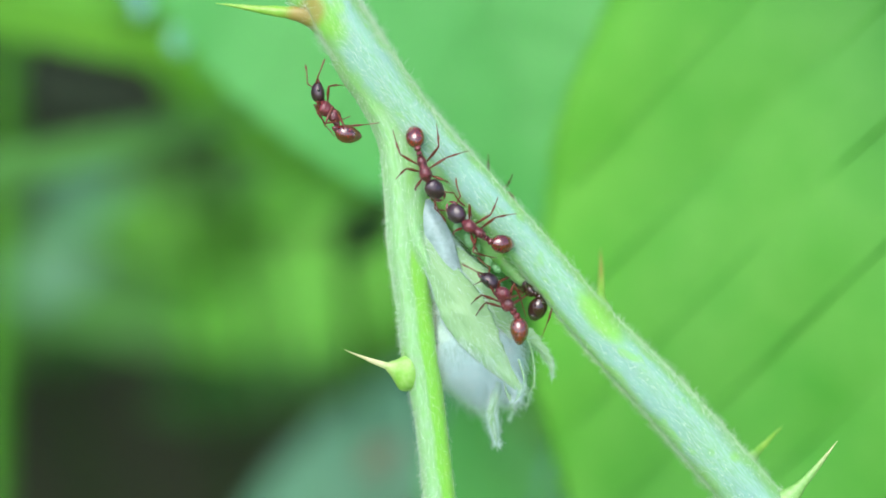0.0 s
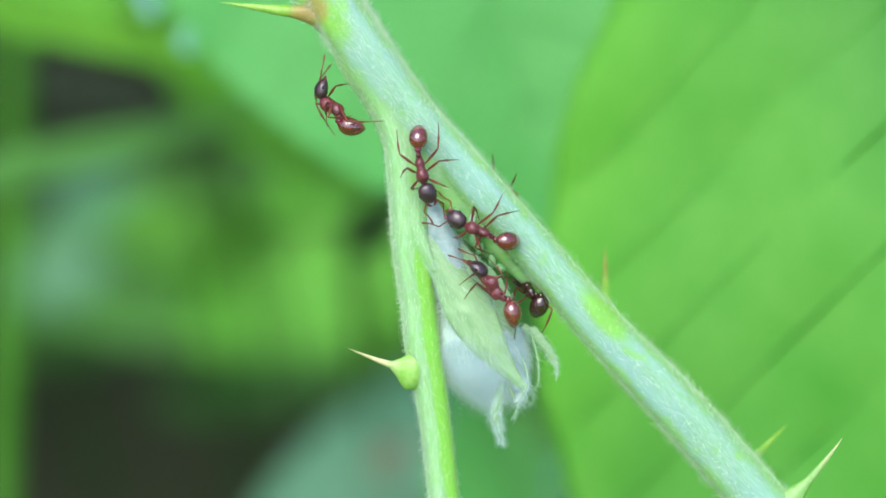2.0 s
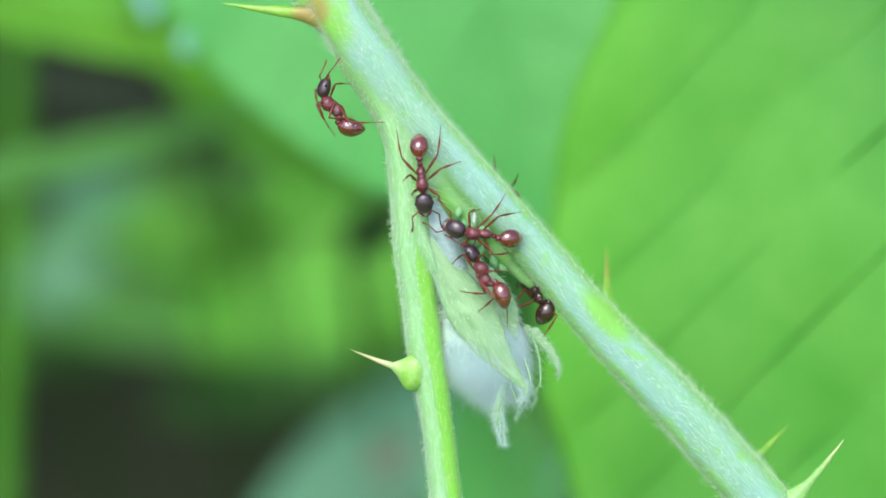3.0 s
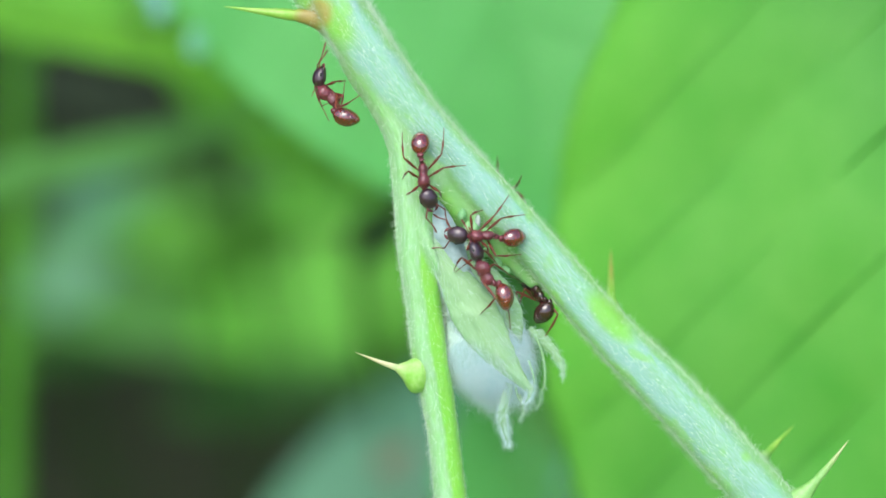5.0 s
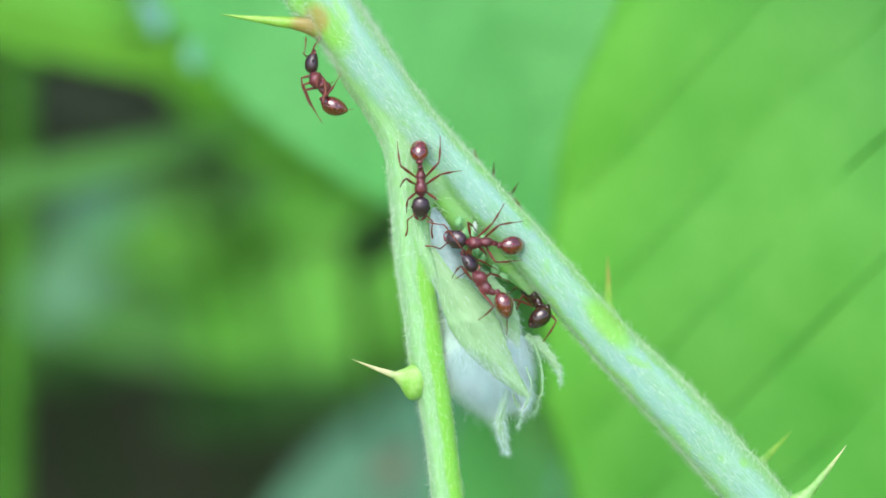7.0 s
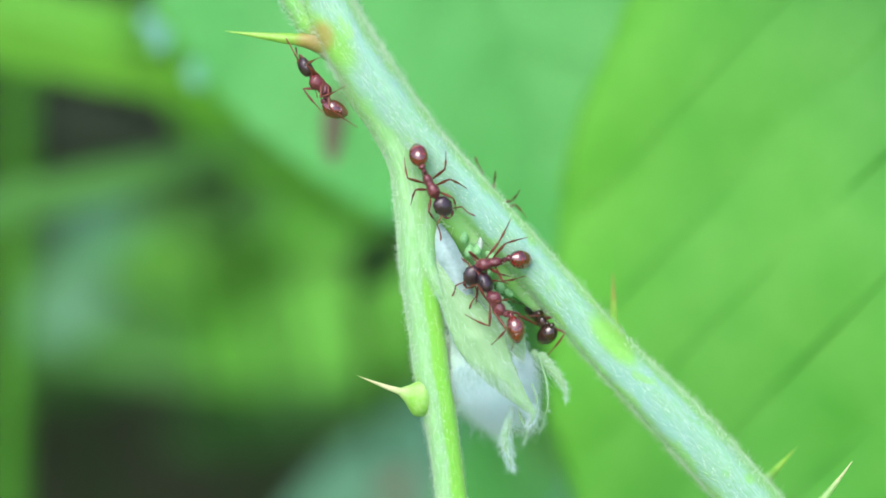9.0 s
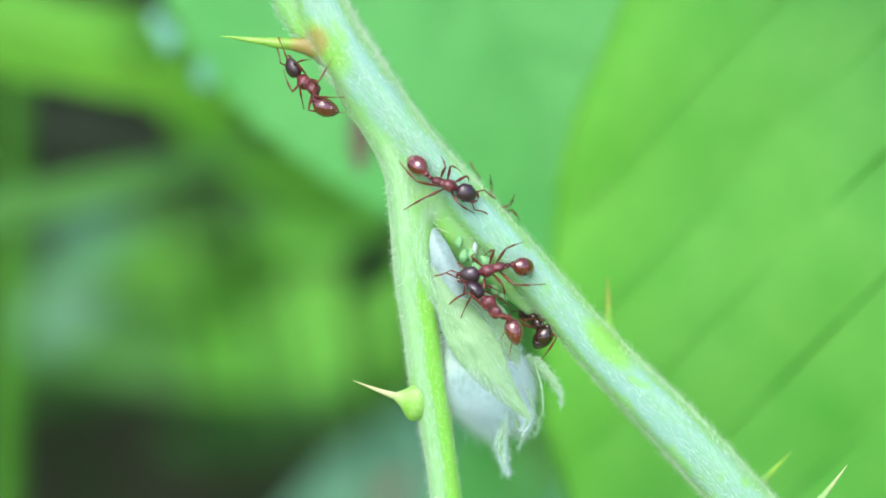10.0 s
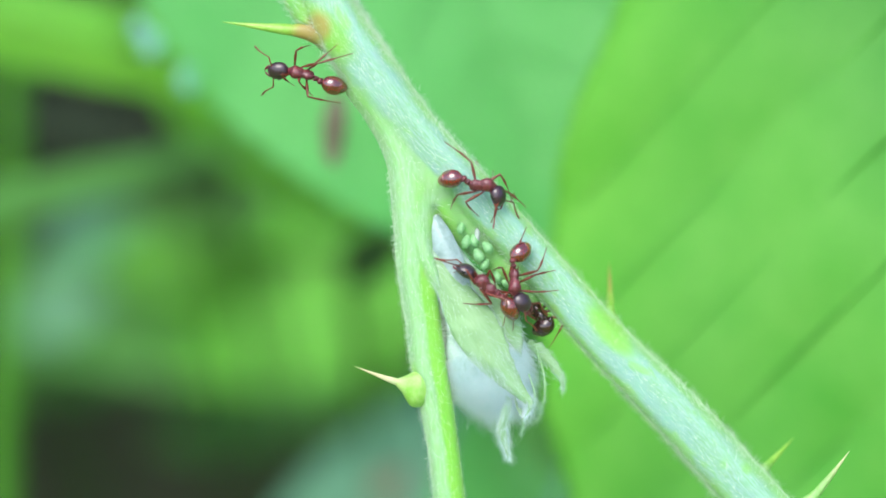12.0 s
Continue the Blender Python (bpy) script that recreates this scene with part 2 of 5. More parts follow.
def thing(name, at, label, category, group="", kind=""):
    ob = new(name)
    ob.empty_display_size = 0.002
    ob.matrix_world = BASE @ Matrix.Translation(at)
    return tagged(ob, label, category, group, kind)


def link_mesh(name, bm, mat, parent, label="", kind=""):
    me = bpy.data.meshes.new(name)
    bm.to_mesh(me)
    bm.free()
    me.polygons.foreach_set("use_smooth", [True] * len(me.polygons))
    me.materials.append(mat)
    ob = new(name, me)
    ob.parent = parent
    return tagged(ob, label, kind=kind)


def part(name, bm, mat, parent, label="", kind="", origin=None):
    """One mesh under a thing or a part. origin: the point of the plate where the parent stands."""
    if origin is not None:
        bmesh.ops.translate(bm, verts=bm.verts, vec=-Vector(origin))
    return link_mesh(name, bm, mat, parent, label, kind)


def spline(points, steps):
    """A smooth line through points (vectors of any length, as tuples)."""
    p = [np.array(q, float) for q in points]
    p = [2 * p[0] - p[1]] + p + [2 * p[-1] - p[-2]]
    out = []
    for i in range(1, len(p) - 2):
        for k in range(steps):
            t = k / steps
            out.append(0.5 * (2 * p[i] + (p[i + 1] - p[i - 1]) * t + (2 * p[i - 1] - 5 * p[i] + 4 * p[i + 1] - p[i + 2]) * t * t
                              + (3 * p[i] - p[i - 1] - 3 * p[i + 1] + p[i + 2]) * t ** 3))
    out.append(p[-2])
    return out


def rail(points, steps=6):
    """points: (place, radius in mm). Gives rows of place, tangent, side, front and radius."""
    line = spline([(*p, r / 1000) for p, r in points], steps)
    rows = []
    for i, q in enumerate(line):
        a, b = line[max(0, i - 1)], line[min(len(line) - 1, i + 1)]
        tan = Vector(b[:3] - a[:3]).normalized()
        front = Vector((0, 0, 1))
        if abs(tan.z) > 0.9:
            front = Vector((0, 1, 0))
        side = tan.cross(front).normalized()
        front = side.cross(tan).normalized()
        rows.append((Vector(q[:3]), tan, side, front, max(float(q[3]), 1e-6)))
    return rows


def tube(bm, points, steps=6, around=16, ridges=0, ridge=0.0, flat=1.0, rough=0.0, caps=True):
    """A tube along points of (place, radius in mm), with ridges along it."""
    rings = []
    for place, tan, side, front, r in rail(points, steps):
        ring = []
        for k in range(around):
            th = 2 * math.pi * k / around
            q = r * (1 + ridge * math.cos(ridges * th + 0.6) + (rough * noise.noise(place * 900 + Vector((k, 0, 0))) if rough else 0))
            ring.append(bm.verts.new(place + side * (q * math.cos(th)) + front * (q * flat * math.sin(th))))
        rings.append(ring)
    for a, b in zip(rings, rings[1:]):
        for k in range(around):
            bm.faces.new((a[k], a[(k + 1) % around], b[(k + 1) % around], b[k]))
    if caps:
        bm.faces.new(list(reversed(rings[0])))
        bm.faces.new(rings[-1])
    bmesh.ops.recalc_face_normals(bm, faces=bm.faces)
    return bm


def lathe(bm, rows, around=16):
    """A body along x: rows of (x, centre z, half width, half height) in mm."""
    rings = []
    for x, zc, w, h in rows:
        rings.append([bm.verts.new(V(x, w * math.cos(2 * math.pi * k / around), zc + h * math.sin(2 * math.pi * k / around))) for k in range(around)])
    for a, b in zip(rings, rings[1:]):
        for k in range(around):
            bm.faces.new((a[k], a[(k + 1) % around], b[(k + 1) % around], b[k]))
    bm.faces.new(list(reversed(rings[0])))
    bm.faces.new(rings[-1])
    bmesh.ops.recalc_face_normals(bm, faces=bm.faces)
    return bm


def smooth_rows(rows, steps=4):
    return [tuple(max(v, 0.004) if i > 1 else v for i, v in enumerate(q)) for q in spline(rows, steps)]


def hairs(count, rows, length, lean, spread, thick, rng, angles=None, span=(0.0, 1.0), flat=1.0, sink=0.97, curl=0.3):
    """Vertices and faces of fine bent hairs on a rail's surface. lean: how far they lie along the stem."""
    verts, faces = [], []
    for _ in range(count):
        i = int((span[0] + (span[1] - span[0]) * rng.random()) * (len(rows) - 1.001))
        f = rng.random()
        p0, t0, s0, f0, r0 = rows[i]
        p1, r1 = rows[i + 1][0], rows[i + 1][4]
        place, r = p0.lerp(p1, f), r0 + (r1 - r0) * f
        th = rng.random() * 2 * math.pi if angles is None else radians(rng.uniform(*rng.choice(angles)))
        out = (s0 * math.cos(th) + f0 * math.sin(th) * flat)
        root = place + out * (r * sink)
        out.normalize()
        jig = Vector((rng.gauss(0, 1), rng.gauss(0, 1), rng.gauss(0, 1))) * spread
        d = (out + t0 * lean * rng.uniform(0.5, 1.5) + jig).normalized()
        ln = length * rng.uniform(0.45, 1.15) / 1000
        bend = (t0 * lean + Vector((rng.gauss(0, 1), rng.gauss(0, 1), rng.gauss(0, 1))) * 0.5) * curl
        mid = root + d * ln * 0.5
        tip = mid + (d + bend).normalized() * ln * 0.5
        a = d.orthogonal().normalized()
        b = d.cross(a)
        w = thick / 1000
        n = len(verts)
        for q, k in ((root, 1.0), (mid, 0.75)):
            for ang in (0, 2.094, 4.189):
                verts.append(q + a * (w * k * math.cos(ang)) + b * (w * k * math.sin(ang)))
        verts.append(tip)
        for k in range(3):
            j = (k + 1) % 3
            faces += [(n + k, n + j, n + 3 + j, n + 3 + k), (n + 3 + k, n + 3 + j, n + 6)]
    return verts, faces


def hair_part(name, sets, mat, parent, label, origin):
    verts, faces = [], []
    for v, f in sets:
        n = len(verts)
        verts += [p - origin for p in v]
        faces += [tuple(i + n for i in q) for q in f]
    me = bpy.data.meshes.new(name)
    me.from_pydata(verts, [], faces)
    me.polygons.foreach_set("use_smooth", [True] * len(me.polygons))
    me.materials.append(mat)
    ob = new(name, me)
    ob.parent = parent
    return tagged(ob, label, kind="stuff")


def frame_of(x, z):
    """The turn whose x axis lies along x and whose z axis leans to z."""
    x = Vector(x).normalized()
    y = Vector(z).cross(x).normalized()
    return Matrix((x, y, x.cross(y))).transposed()


# ---- ground ----
bm = bmesh.new()
bmesh.ops.create_grid(bm, x_segments=60, y_segments=60, size=60)
for v in bm.verts:
    v.co.z = -0.01 + 0.02 * noise.noise(v.co * 0.7) if v.co.length > 3 else -0.01
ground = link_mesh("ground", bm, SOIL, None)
tagged(ground, "ground, unseen light-bouncing green near the lens and dark soil further back", "ground", kind="structure")


# ---- an unseen leaf canopy, added to shade the soil further back ----
def canopy(x, y):
    """How far a spot lies inside the canopy: 1 in its middle, 0 at its rim."""
    r = math.hypot(x / 1.9, (y - 1.55) / 1.35)
    return 1 - r + 0.16 * noise.noise(Vector((x * 1.6, y * 1.6, 3)))


def foliage(name, count, size, mat, label, rng, low):
    """Many small folded leaves as one mesh: on the canopy's roof and skirts, or low on the soil beneath it."""
    verts, faces = [], []
    while len(verts) < 7 * count:
        x, y = rng.uniform(-2.1, 2.1), rng.uniform(0.25, 3.1)
        d = canopy(x, y)
        if d < 0 or (low and y < 0.9):
            continue
        top = 0.62 + 0.75 * math.sqrt(max(d, 0)) + 0.10 * noise.noise(Vector((x * 4, y * 4, 9)))
        if low:
            z = rng.uniform(0.0, 0.18)
        elif d < 0.22 and y > 1.2:
            z = rng.uniform(0.02, top)
        else:
            z = rng.uniform(max(0.80, top - 0.35), max(0.9, top))
        at = Vector((x, y, z))
        turn = Euler((rng.gauss(0, 0.5), rng.gauss(0, 0.5), rng.uniform(0, 6.28))).to_matrix()
        ln = size * rng.uniform(0.5, 1.3)
        n = len(verts)
        for px, py, pz in ((0, 0, 0), (0.35, 0.27, 0.06), (0.7, 0.2, 0.03), (1, 0, -0.12), (0.7, -0.2, 0.03), (0.35, -0.27, 0.06), (0.5, 0, 0)):
            verts.append(at + turn @ Vector((px, py, pz)) * ln)
        faces += [(n, n + 1, n + 6), (n + 1, n + 2, n + 6), (n + 2, n + 3, n + 6), (n + 3, n + 4, n + 6), (n + 4, n + 5, n + 6), (n + 5, n, n + 6)]
    me = bpy.data.meshes.new(name)
    me.from_pydata(verts, [], faces)
    me.materials.append(mat)
    return tagged(new(name, me), label, "thicket", kind="stuff")


thick = random.Random(8)
foliage("shade_canopy", 9000, 0.10, LEAF_DARK, "unseen dark leaf canopy added to shade the soil", thick, False)
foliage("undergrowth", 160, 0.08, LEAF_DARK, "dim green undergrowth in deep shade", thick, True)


# ---- leaves behind ----
def down_to_ground(at, back=25.0):
    """The way of a stalk from a point of the plate behind the leaf and down into the soil."""
    a = Vector(at)
    w = BASE @ a
    inv = BASE.inverted()
    low = inv @ Vector((w.x + 0.03, w.y + 0.12 + back / 1000, -0.01))
    mid = inv @ Vector((w.x + 0.015, w.y + 0.07 + back / 1000, w.z * 0.62))
    return [a, a.lerp(mid, 0.25) + V(0, 0, -back * 0.5), mid, low]


def leaf(name, base, tip, half, mat, label, normal=(0, 0.1, 1), teeth=26, pleats=9, droop=0.06, group="bramble leaves", lift=0.012, vein_mat=None, stalk=True, slope=0.75, uneven=1.0, margin=0.10, wave=0.02, jag=0.035, crease=1.0, curl=1.5):
    """A toothed, pleated leaf: blade, midrib and side veins, on a stalk that comes up from the soil."""
    at = base
    ob = thing(name, at, label, "leaf", group)
    axis = tip - base
    length = axis.length
    turn = frame_of(axis, Vector(normal))
    half = half / 1000
    nu, nv = (150, 61) if half > 0.022 else (72, 25)

    def shape(u, s):
        w = half * (math.sin(math.pi * min(1, u ** 0.82)) ** 0.75 if 0 < u < 1 else 0.0)
        if s < 0:
            w *= uneven
        tooth = 1 - jag * ((u * teeth) % 1.0) * abs(s) ** 3
        y = s * w * tooth
        x = u * length - 0.10 * length * abs(s) * (1 - u) * 0.5 + abs(y) * 0.25
        ph = (u * 1.08 - abs(y) / length * slope) * pleats
        z = -droop * length * (u ** 2) + half * lift * 2.2 * (0.35 + 1.3 * abs(noise.noise(Vector((u * 5, y * 60, 7))))) * abs(math.sin(math.pi * ph)) ** crease * min(1, abs(s) * 3) + abs(s) ** curl * half * margin
        z += wave * half * noise.noise(Vector((u * 6, s * 3, length * 10)))
        return Vector((x, y, z))

    bm = bmesh.new()
    top = [[bm.verts.new(turn @ shape((i + 0.02) / (nu + 0.04), -1 + 2 * j / (nv - 1))) for j in range(nv)] for i in range(nu + 1)]
    drop = turn @ Vector((0, 0, -0.00025))
    low = [[bm.verts.new(v.co + drop) for v in row] for row in top]
    for i in range(nu):
        for j in range(nv - 1):
            bm.faces.new((top[i][j], top[i + 1][j], top[i + 1][j + 1], top[i][j + 1]))
            bm.faces.new((low[i][j], low[i][j + 1], low[i + 1][j + 1], low[i + 1][j]))
        for j, flip in ((0, True), (nv - 1, False)):
            q = (top[i][j], top[i + 1][j], low[i + 1][j], low[i][j])
            bm.faces.new(tuple(reversed(q)) if flip else q)
    part("blade", bm, mat, ob)
    bm = bmesh.new()
    tube(bm, [(turn @ (shape(u, 0) + Vector((0, 0, 0.0001))), 0.6 * (1.05 - u)) for u in (0.01, 0.25, 0.5, 0.75, 0.97)], 4, 8)
    part("midrib", bm, vein_mat or VEIN, ob)
    for k in range(1, pleats):
        for sgn in (-1, 1):
            pts = []
            for s in (0.02, 0.3, 0.6, 0.93):
                u = (k / pleats) / 1.08
                for _ in range(6):
                    u = (k / pleats + abs(shape(u, s).y) / length * slope) / 1.08
                if u < 0.99:
                    pts.append((turn @ (shape(u, sgn * s) + Vector((0, 0, 0.00012 if half > 0.026 else 0.00002))), (0.14 if half > 0.026 else 0.22) * (1.1 - 0.8 * s)))
            if len(pts) > 2:
                bm = bmesh.new()
                tube(bm, pts, 3, 6)
                part("vein", bm, vein_mat or VEIN, ob)
    if stalk:
        bm = bmesh.new()
        way = down_to_ground(at)
        tube(bm, [(p - at, r) for p, r in zip(way, (0.7, 0.8, 1.0, 1.2) if half > 0.012 else (0.5, 0.4, 0.4, 0.5))], 6, 8)
        part("stalk", bm, STALK if half > 0.012 else LEAF_DARK, ob)
    return ob


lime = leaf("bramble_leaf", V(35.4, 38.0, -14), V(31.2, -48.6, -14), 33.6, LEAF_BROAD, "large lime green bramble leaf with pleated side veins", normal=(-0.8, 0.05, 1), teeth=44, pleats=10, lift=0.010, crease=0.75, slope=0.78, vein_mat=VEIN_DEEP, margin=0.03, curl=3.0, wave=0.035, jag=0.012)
mint = leaf("bramble_leaf", V(-13.62, 62.34, -64), V(12.47, 0.26, -58), 25.5, LEAF_MINT, "mint green toothed bramble leaf swaying behind the cane", normal=(0.05, 0.1, 1), teeth=24, pleats=8, lift=0.0007, vein_mat=LEAF_MINT, uneven=0.96)
leaf("bramble_leaf", V(11.28, -35.59, -90), V(4.2, -10.5, -90), 8, LEAF_MINT, "bright green bramble leaf low behind the bud", teeth=20)
leaf("bramble_leaf", V(8.31, -24.50, -58), V(11.59, -10.95, -58), 1.2, LEAF_BLUE, "slender blue green leaf beside the large leaf", teeth=12, pleats=5)
leaf("bramble_leaf", V(11.8, -17.5, -75), V(9.10, 7.67, -78), 7.5, LEAF_MOSS, "mossy green bramble leaf in the gap behind the bud", teeth=20)
# the blurred distance on the shaded side of the cane: base, tip, half width, skin, label
for base, tip, half, mat, label in (
        (V(-55.73, 25.2, -90), V(-17.0, 15.6, -90), 2.5, LEAF_YELLOW, "yellowish green narrow leaf blurred behind"),
        (V(-62.98, 29.14, -130), V(-26.35, 25.60, -130), 4.0, LEAF_LIME, "light green leaf blurred far behind"),
        (V(-52.80, 2.6, -95), V(-14.48, 13.0, -95), 1.9, LEAF_MOSS, "slender mossy green leaf blurred behind"),
        (V(-21.29, 12.99, -110), V(-5.06, 5.13, -110), 3.2, LEAF_OLIVE, "olive green leaf behind the swaying leaf"),
        (V(-55.75, -8.36, -240), V(-17.18, -12.82, -240), 5.1, LEAF_MOSS, "mossy green leaf low behind the cane"),
        (V(-28.18, 24.30, -125), V(-19.05, 10.29, -125), 3.5, LEAF_OLIVE, "olive green leaf behind the swaying leaf"),
        (V(-42.0, -25.2, -280), V(-10.0, -18.4, -280), 4.6, LEAF_MOSS, "mossy green leaf in shade behind the branch"),
        (V(-35.07, 8.56, -225), V(-13.41, 10.85, -225), 4.3, LEAF_SHADE, "dull green leaf, darkened for shade, behind the cane"),
        (V(-21.60, -40.20, -145), V(7.00, -10.20, -145), 7.2, LEAF_BLUE, "blue green leaf low behind the branch"),
        (V(-63.62, -10.03, -260), V(-30.37, 9.34, -260), 11.0, LEAF_MOSS, "dull mossy green leaf far behind the cane"),
        (V(-66.02, -15.18, -270), V(-31.43, -6.58, -270), 6.5, LEAF_MOSS, "broad mossy green leaf far behind the cane"),
        (V(-30.39, -13.01, -215), V(2.83, 2.71, -215), 7.6, LEAF_LIME, "bright lime green leaf far behind the branch"),
        (V(-36.30, -7.64, -240), V(0.90, -11.40, -240), 7.0, LEAF_LIME, "bright lime green leaf far behind the branch"),
        (V(-45.24, 2.11, -235), V(-20.45, 2.08, -235), 6.5, LEAF_OLIVE, "olive green leaf far behind the cane"),
        (V(-17.90, 3.24, -130), V(-1.45, 9.46, -130), 3.6, LEAF_LIME, "green leaflet behind the fork"),
        # The next two are dark sheets that fill in for shaded gaps.
        (V(-8.3, -1.0, -105), V(-3.5, 3.7, -105), 2.7, LEAF_DARK, "dark leaf-shaped patch added for the shaded gap by the fork"),
        (V(-62.0, 24.5, -230), V(-34.0, 17.5, -230), 5.0, LEAF_GAP, "dark leaf-shaped sheet added for the shaded gap far behind"),
        (V(-54.57, 3.30, -240), V(-41.98, 8.81, -235), 3.4, LEAF_BLUE, "dull blue green leaflet far behind"),
        (V(-58.19, -7.96, -240), V(-46.54, -1.13, -240), 4.0, LEAF_BLUE, "dull blue green leaflet far behind")):
    leaf("bramble_leaf", base, tip, half, mat, label, teeth=20, normal=(0.08, 0.4, 1), vein_mat=mat, lift=0.004)

edge = thing("upright_stalk", V(-47.39, -28.55, -150), "upright dull green stalk blurred behind", "stalk")
bm = bmesh.new()
o = V(-47.39, -28.55, -150)
way = down_to_ground(o)
tube(bm, [(p - o, r) for p, r in [(way[3], 2.0), (way[2], 1.9), (V(-49.20, -60.03, -152), 1.93), (V(-48.10, -28.55, -150), 1.75), (V(-47.20, 2.55, -150), 1.66), (V(-46.20, 31.16, -150), 1.57)]], 6, 12)
part("internode", bm, LEAF_OLIVE, edge)
part("node", tube(bmesh.new(), [(p - o, r) for p, r in [(V(-46.25, 29.91, -150), 1.49), (V(-46.20, 31.16, -150), 2.01), (V(-46.15, 32.71, -150), 1.49)]], 5, 12), LEAF_OLIVE, edge, "swollen joint")
part("internode", tube(bmesh.new(), [(p - o, r) for p, r in [(V(-46.18, 31.78, -150), 1.54), (V(-45.80, 46.08, -150), 1.40), (V(-45.89, 64.74, -150), 1.22)]], 6, 12), LEAF_OLIVE, edge)

withered = thing("withered_leaf", V(-2.56, 8.03, -40), "curled brown withered leaf hanging behind the cane", "leaf")
bm = bmesh.new()
tube(bm, [(V(0.2, 3.4, 0), 0.3), (V(0.4, 2.2, 0.2), 0.8), (V(0.2, 0.8, 0), 0.9), (V(0.1, -0.8, -0.3), 0.7), (V(0.1, -2.0, 0), 0.2)], 4, 10, flat=0.45, rough=0.2)
part("blade", bm, WITHER, withered)

scrap = thing("withered_leaf", V(-4.38, -19.85, -100), "small pinkish brown scrap of withered leaf", "leaf")
bm = tube(bmesh.new(), [(V(-1.6, -1.2, 0), 0.2), (V(-0.8, -0.4, 0.3), 1.0), (V(0.2, 0.2, 0.3), 1.3), (V(1.2, 0.9, 0), 0.9), (V(1.9, 1.6, -0.2), 0.2)], 4, 10, flat=0.3, rough=0.2)
part("blade", bm, SCRAP, scrap)
bm = bmesh.new()
way = down_to_ground(V(-4.38, -19.85, -100))
tube(bm, [(p - way[0], r) for p, r in zip(way, (0.3, 0.3, 0.4, 0.5))], 6, 6)
part("stalk", bm, SCRAP, scrap)

# pale bloom spots on the mint leaf
for x, y, r in ((285, 20, 0.85), (350, 82, 0.95), (262, -10, 0.6)):
    p = V((x - 784) * 0.0319 * 1.364, (441 - y) * 0.0319 * 1.364, -57.5)
    bm = bmesh.new()
    bmesh.ops.create_icosphere(bm, subdivisions=2, radius=r / 1000)
    for v in bm.verts:
        v.co = Vector((v.co.x * 0.9, v.co.y * 1.3, v.co.z * 0.3)) + p
    part("bloom_spot", bm, DEW, mint, "pale bluish spot", origin=V(-13.62, 62.34, -64))


# canes added to carry the unseen canopy
for k in range(12):
    x0, y0 = thick.uniform(-1.3, 1.3), thick.uniform(1.3, 2.6)
    x0 += math.copysign(0.5, x0)
    x1, y1 = x0 + thick.uniform(-0.6, 0.6), y0 - thick.uniform(0.5, 1.0)
    ob = tagged(new("arching_cane"), "dark arching cane added under the unseen leaf canopy", "plant stem", "canes of the thicket")
    ob.location = (x0, y0, -0.01)
    bm = tube(bmesh.new(), [(Vector((0, 0, 0)), 5), (Vector(((x1 - x0) * 0.15, (y1 - y0) * 0.15, 0.6)), 4.5), (Vector(((x1 - x0) * 0.5, (y1 - y0) * 0.5, 1.05)), 4), (Vector((x1 - x0, y1 - y0, 0.95)), 2.5)], 6, 8)
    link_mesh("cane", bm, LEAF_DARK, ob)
    for j in range(5):
        f = 0.25 + 0.12 * j
        p = Vector(((x1 - x0) * f * 0.9, (y1 - y0) * f * 0.9, 0.85 + 0.05 * j))
        bm = bmesh.new()
        tube(bm, [(p, 3), (p + Vector((0.03, 0.01, 0.012)), 0.4)], 2, 6)
        link_mesh("thorn", bm, LEAF_DARK, ob)

# ---- the bramble cane ----
ORIGIN = V(17.43, -14.18, -1.3)
cane = thing("bramble_cane", ORIGIN, "downy pale green bramble cane with thorns and a side branch", "plant stem")
inv = BASE.inverted()
root = inv @ Vector((0.16, 0.12, -0.01))
MAIN = [(root, 2.4), (V(110, -260, -60), 2.1), (V(48, -54, -9), 1.6), (V(31.2, -29.1, -3.5), 1.55), (V(25.5, -22.4, -2.0), 1.54), (V(21.42, -17.74, -1.5), 1.54), (V(17.36, -13.17, -1.4), 1.50), (V(15.05, -10.56, -1.4), 1.48), (V(12.68, -8.02, -1.35), 1.43), (V(9.60, -4.88, -1.3), 1.31),
        (V(5.56, -0.21, -1.3), 1.22), (V(1.71, 4.07, -1.3), 1.22), (V(-0.96, 6.94, -1.35), 1.28), (V(-3.33, 9.93, -1.4), 1.46), (V(-4.62, 11.78, -1.5), 1.54), (V(-5.65, 13.42, -1.5), 1.50), (V(-6.56, 15.49, -1.6), 1.36),
        (V(-7.50, 17.60, -1.7), 1.3), (V(-10.20, 24.08, -3), 1.25), (V(-16.41, 38.69, -10), 1.2)]
SIDE = [(V(-5.65, 13.02, -1.6), 1.0), (V(-4.42, 10.24, -1.55), 1.1), (V(-3.21, 8.58, -1.5), 1.15), (V(-1.99, 6.07, -1.4), 1.14), (V(-1.47, 2.85, -1.25), 1.24), (V(-1.32, -0.29, -1.2), 1.16), (V(-0.96, -3.18, -1.2), 1.06),
        (V(-0.67, -5.75, -1.2), 1.04), (V(-0.26, -8.00, -1.2), 0.98), (V(0.13, -10.57, -1.2), 0.9), (V(0.51, -13.78, -1.2), 0.92), (V(0.90, -16.68, -1.2), 0.9), (V(1.82, -24.66, -3), 0.9), (V(4.05, -40.47, -15), 0.7)]
STUB = [(V(-6.26, 12.30, -1.9), 0.6), (V(-7.71, 14.23, -1.9), 0.75), (V(-9.00, 16.48, -1.8), 0.7), (V(-9.88, 20.18, -3), 0.7), (V(-11.19, 26.50, -8), 0.6)]
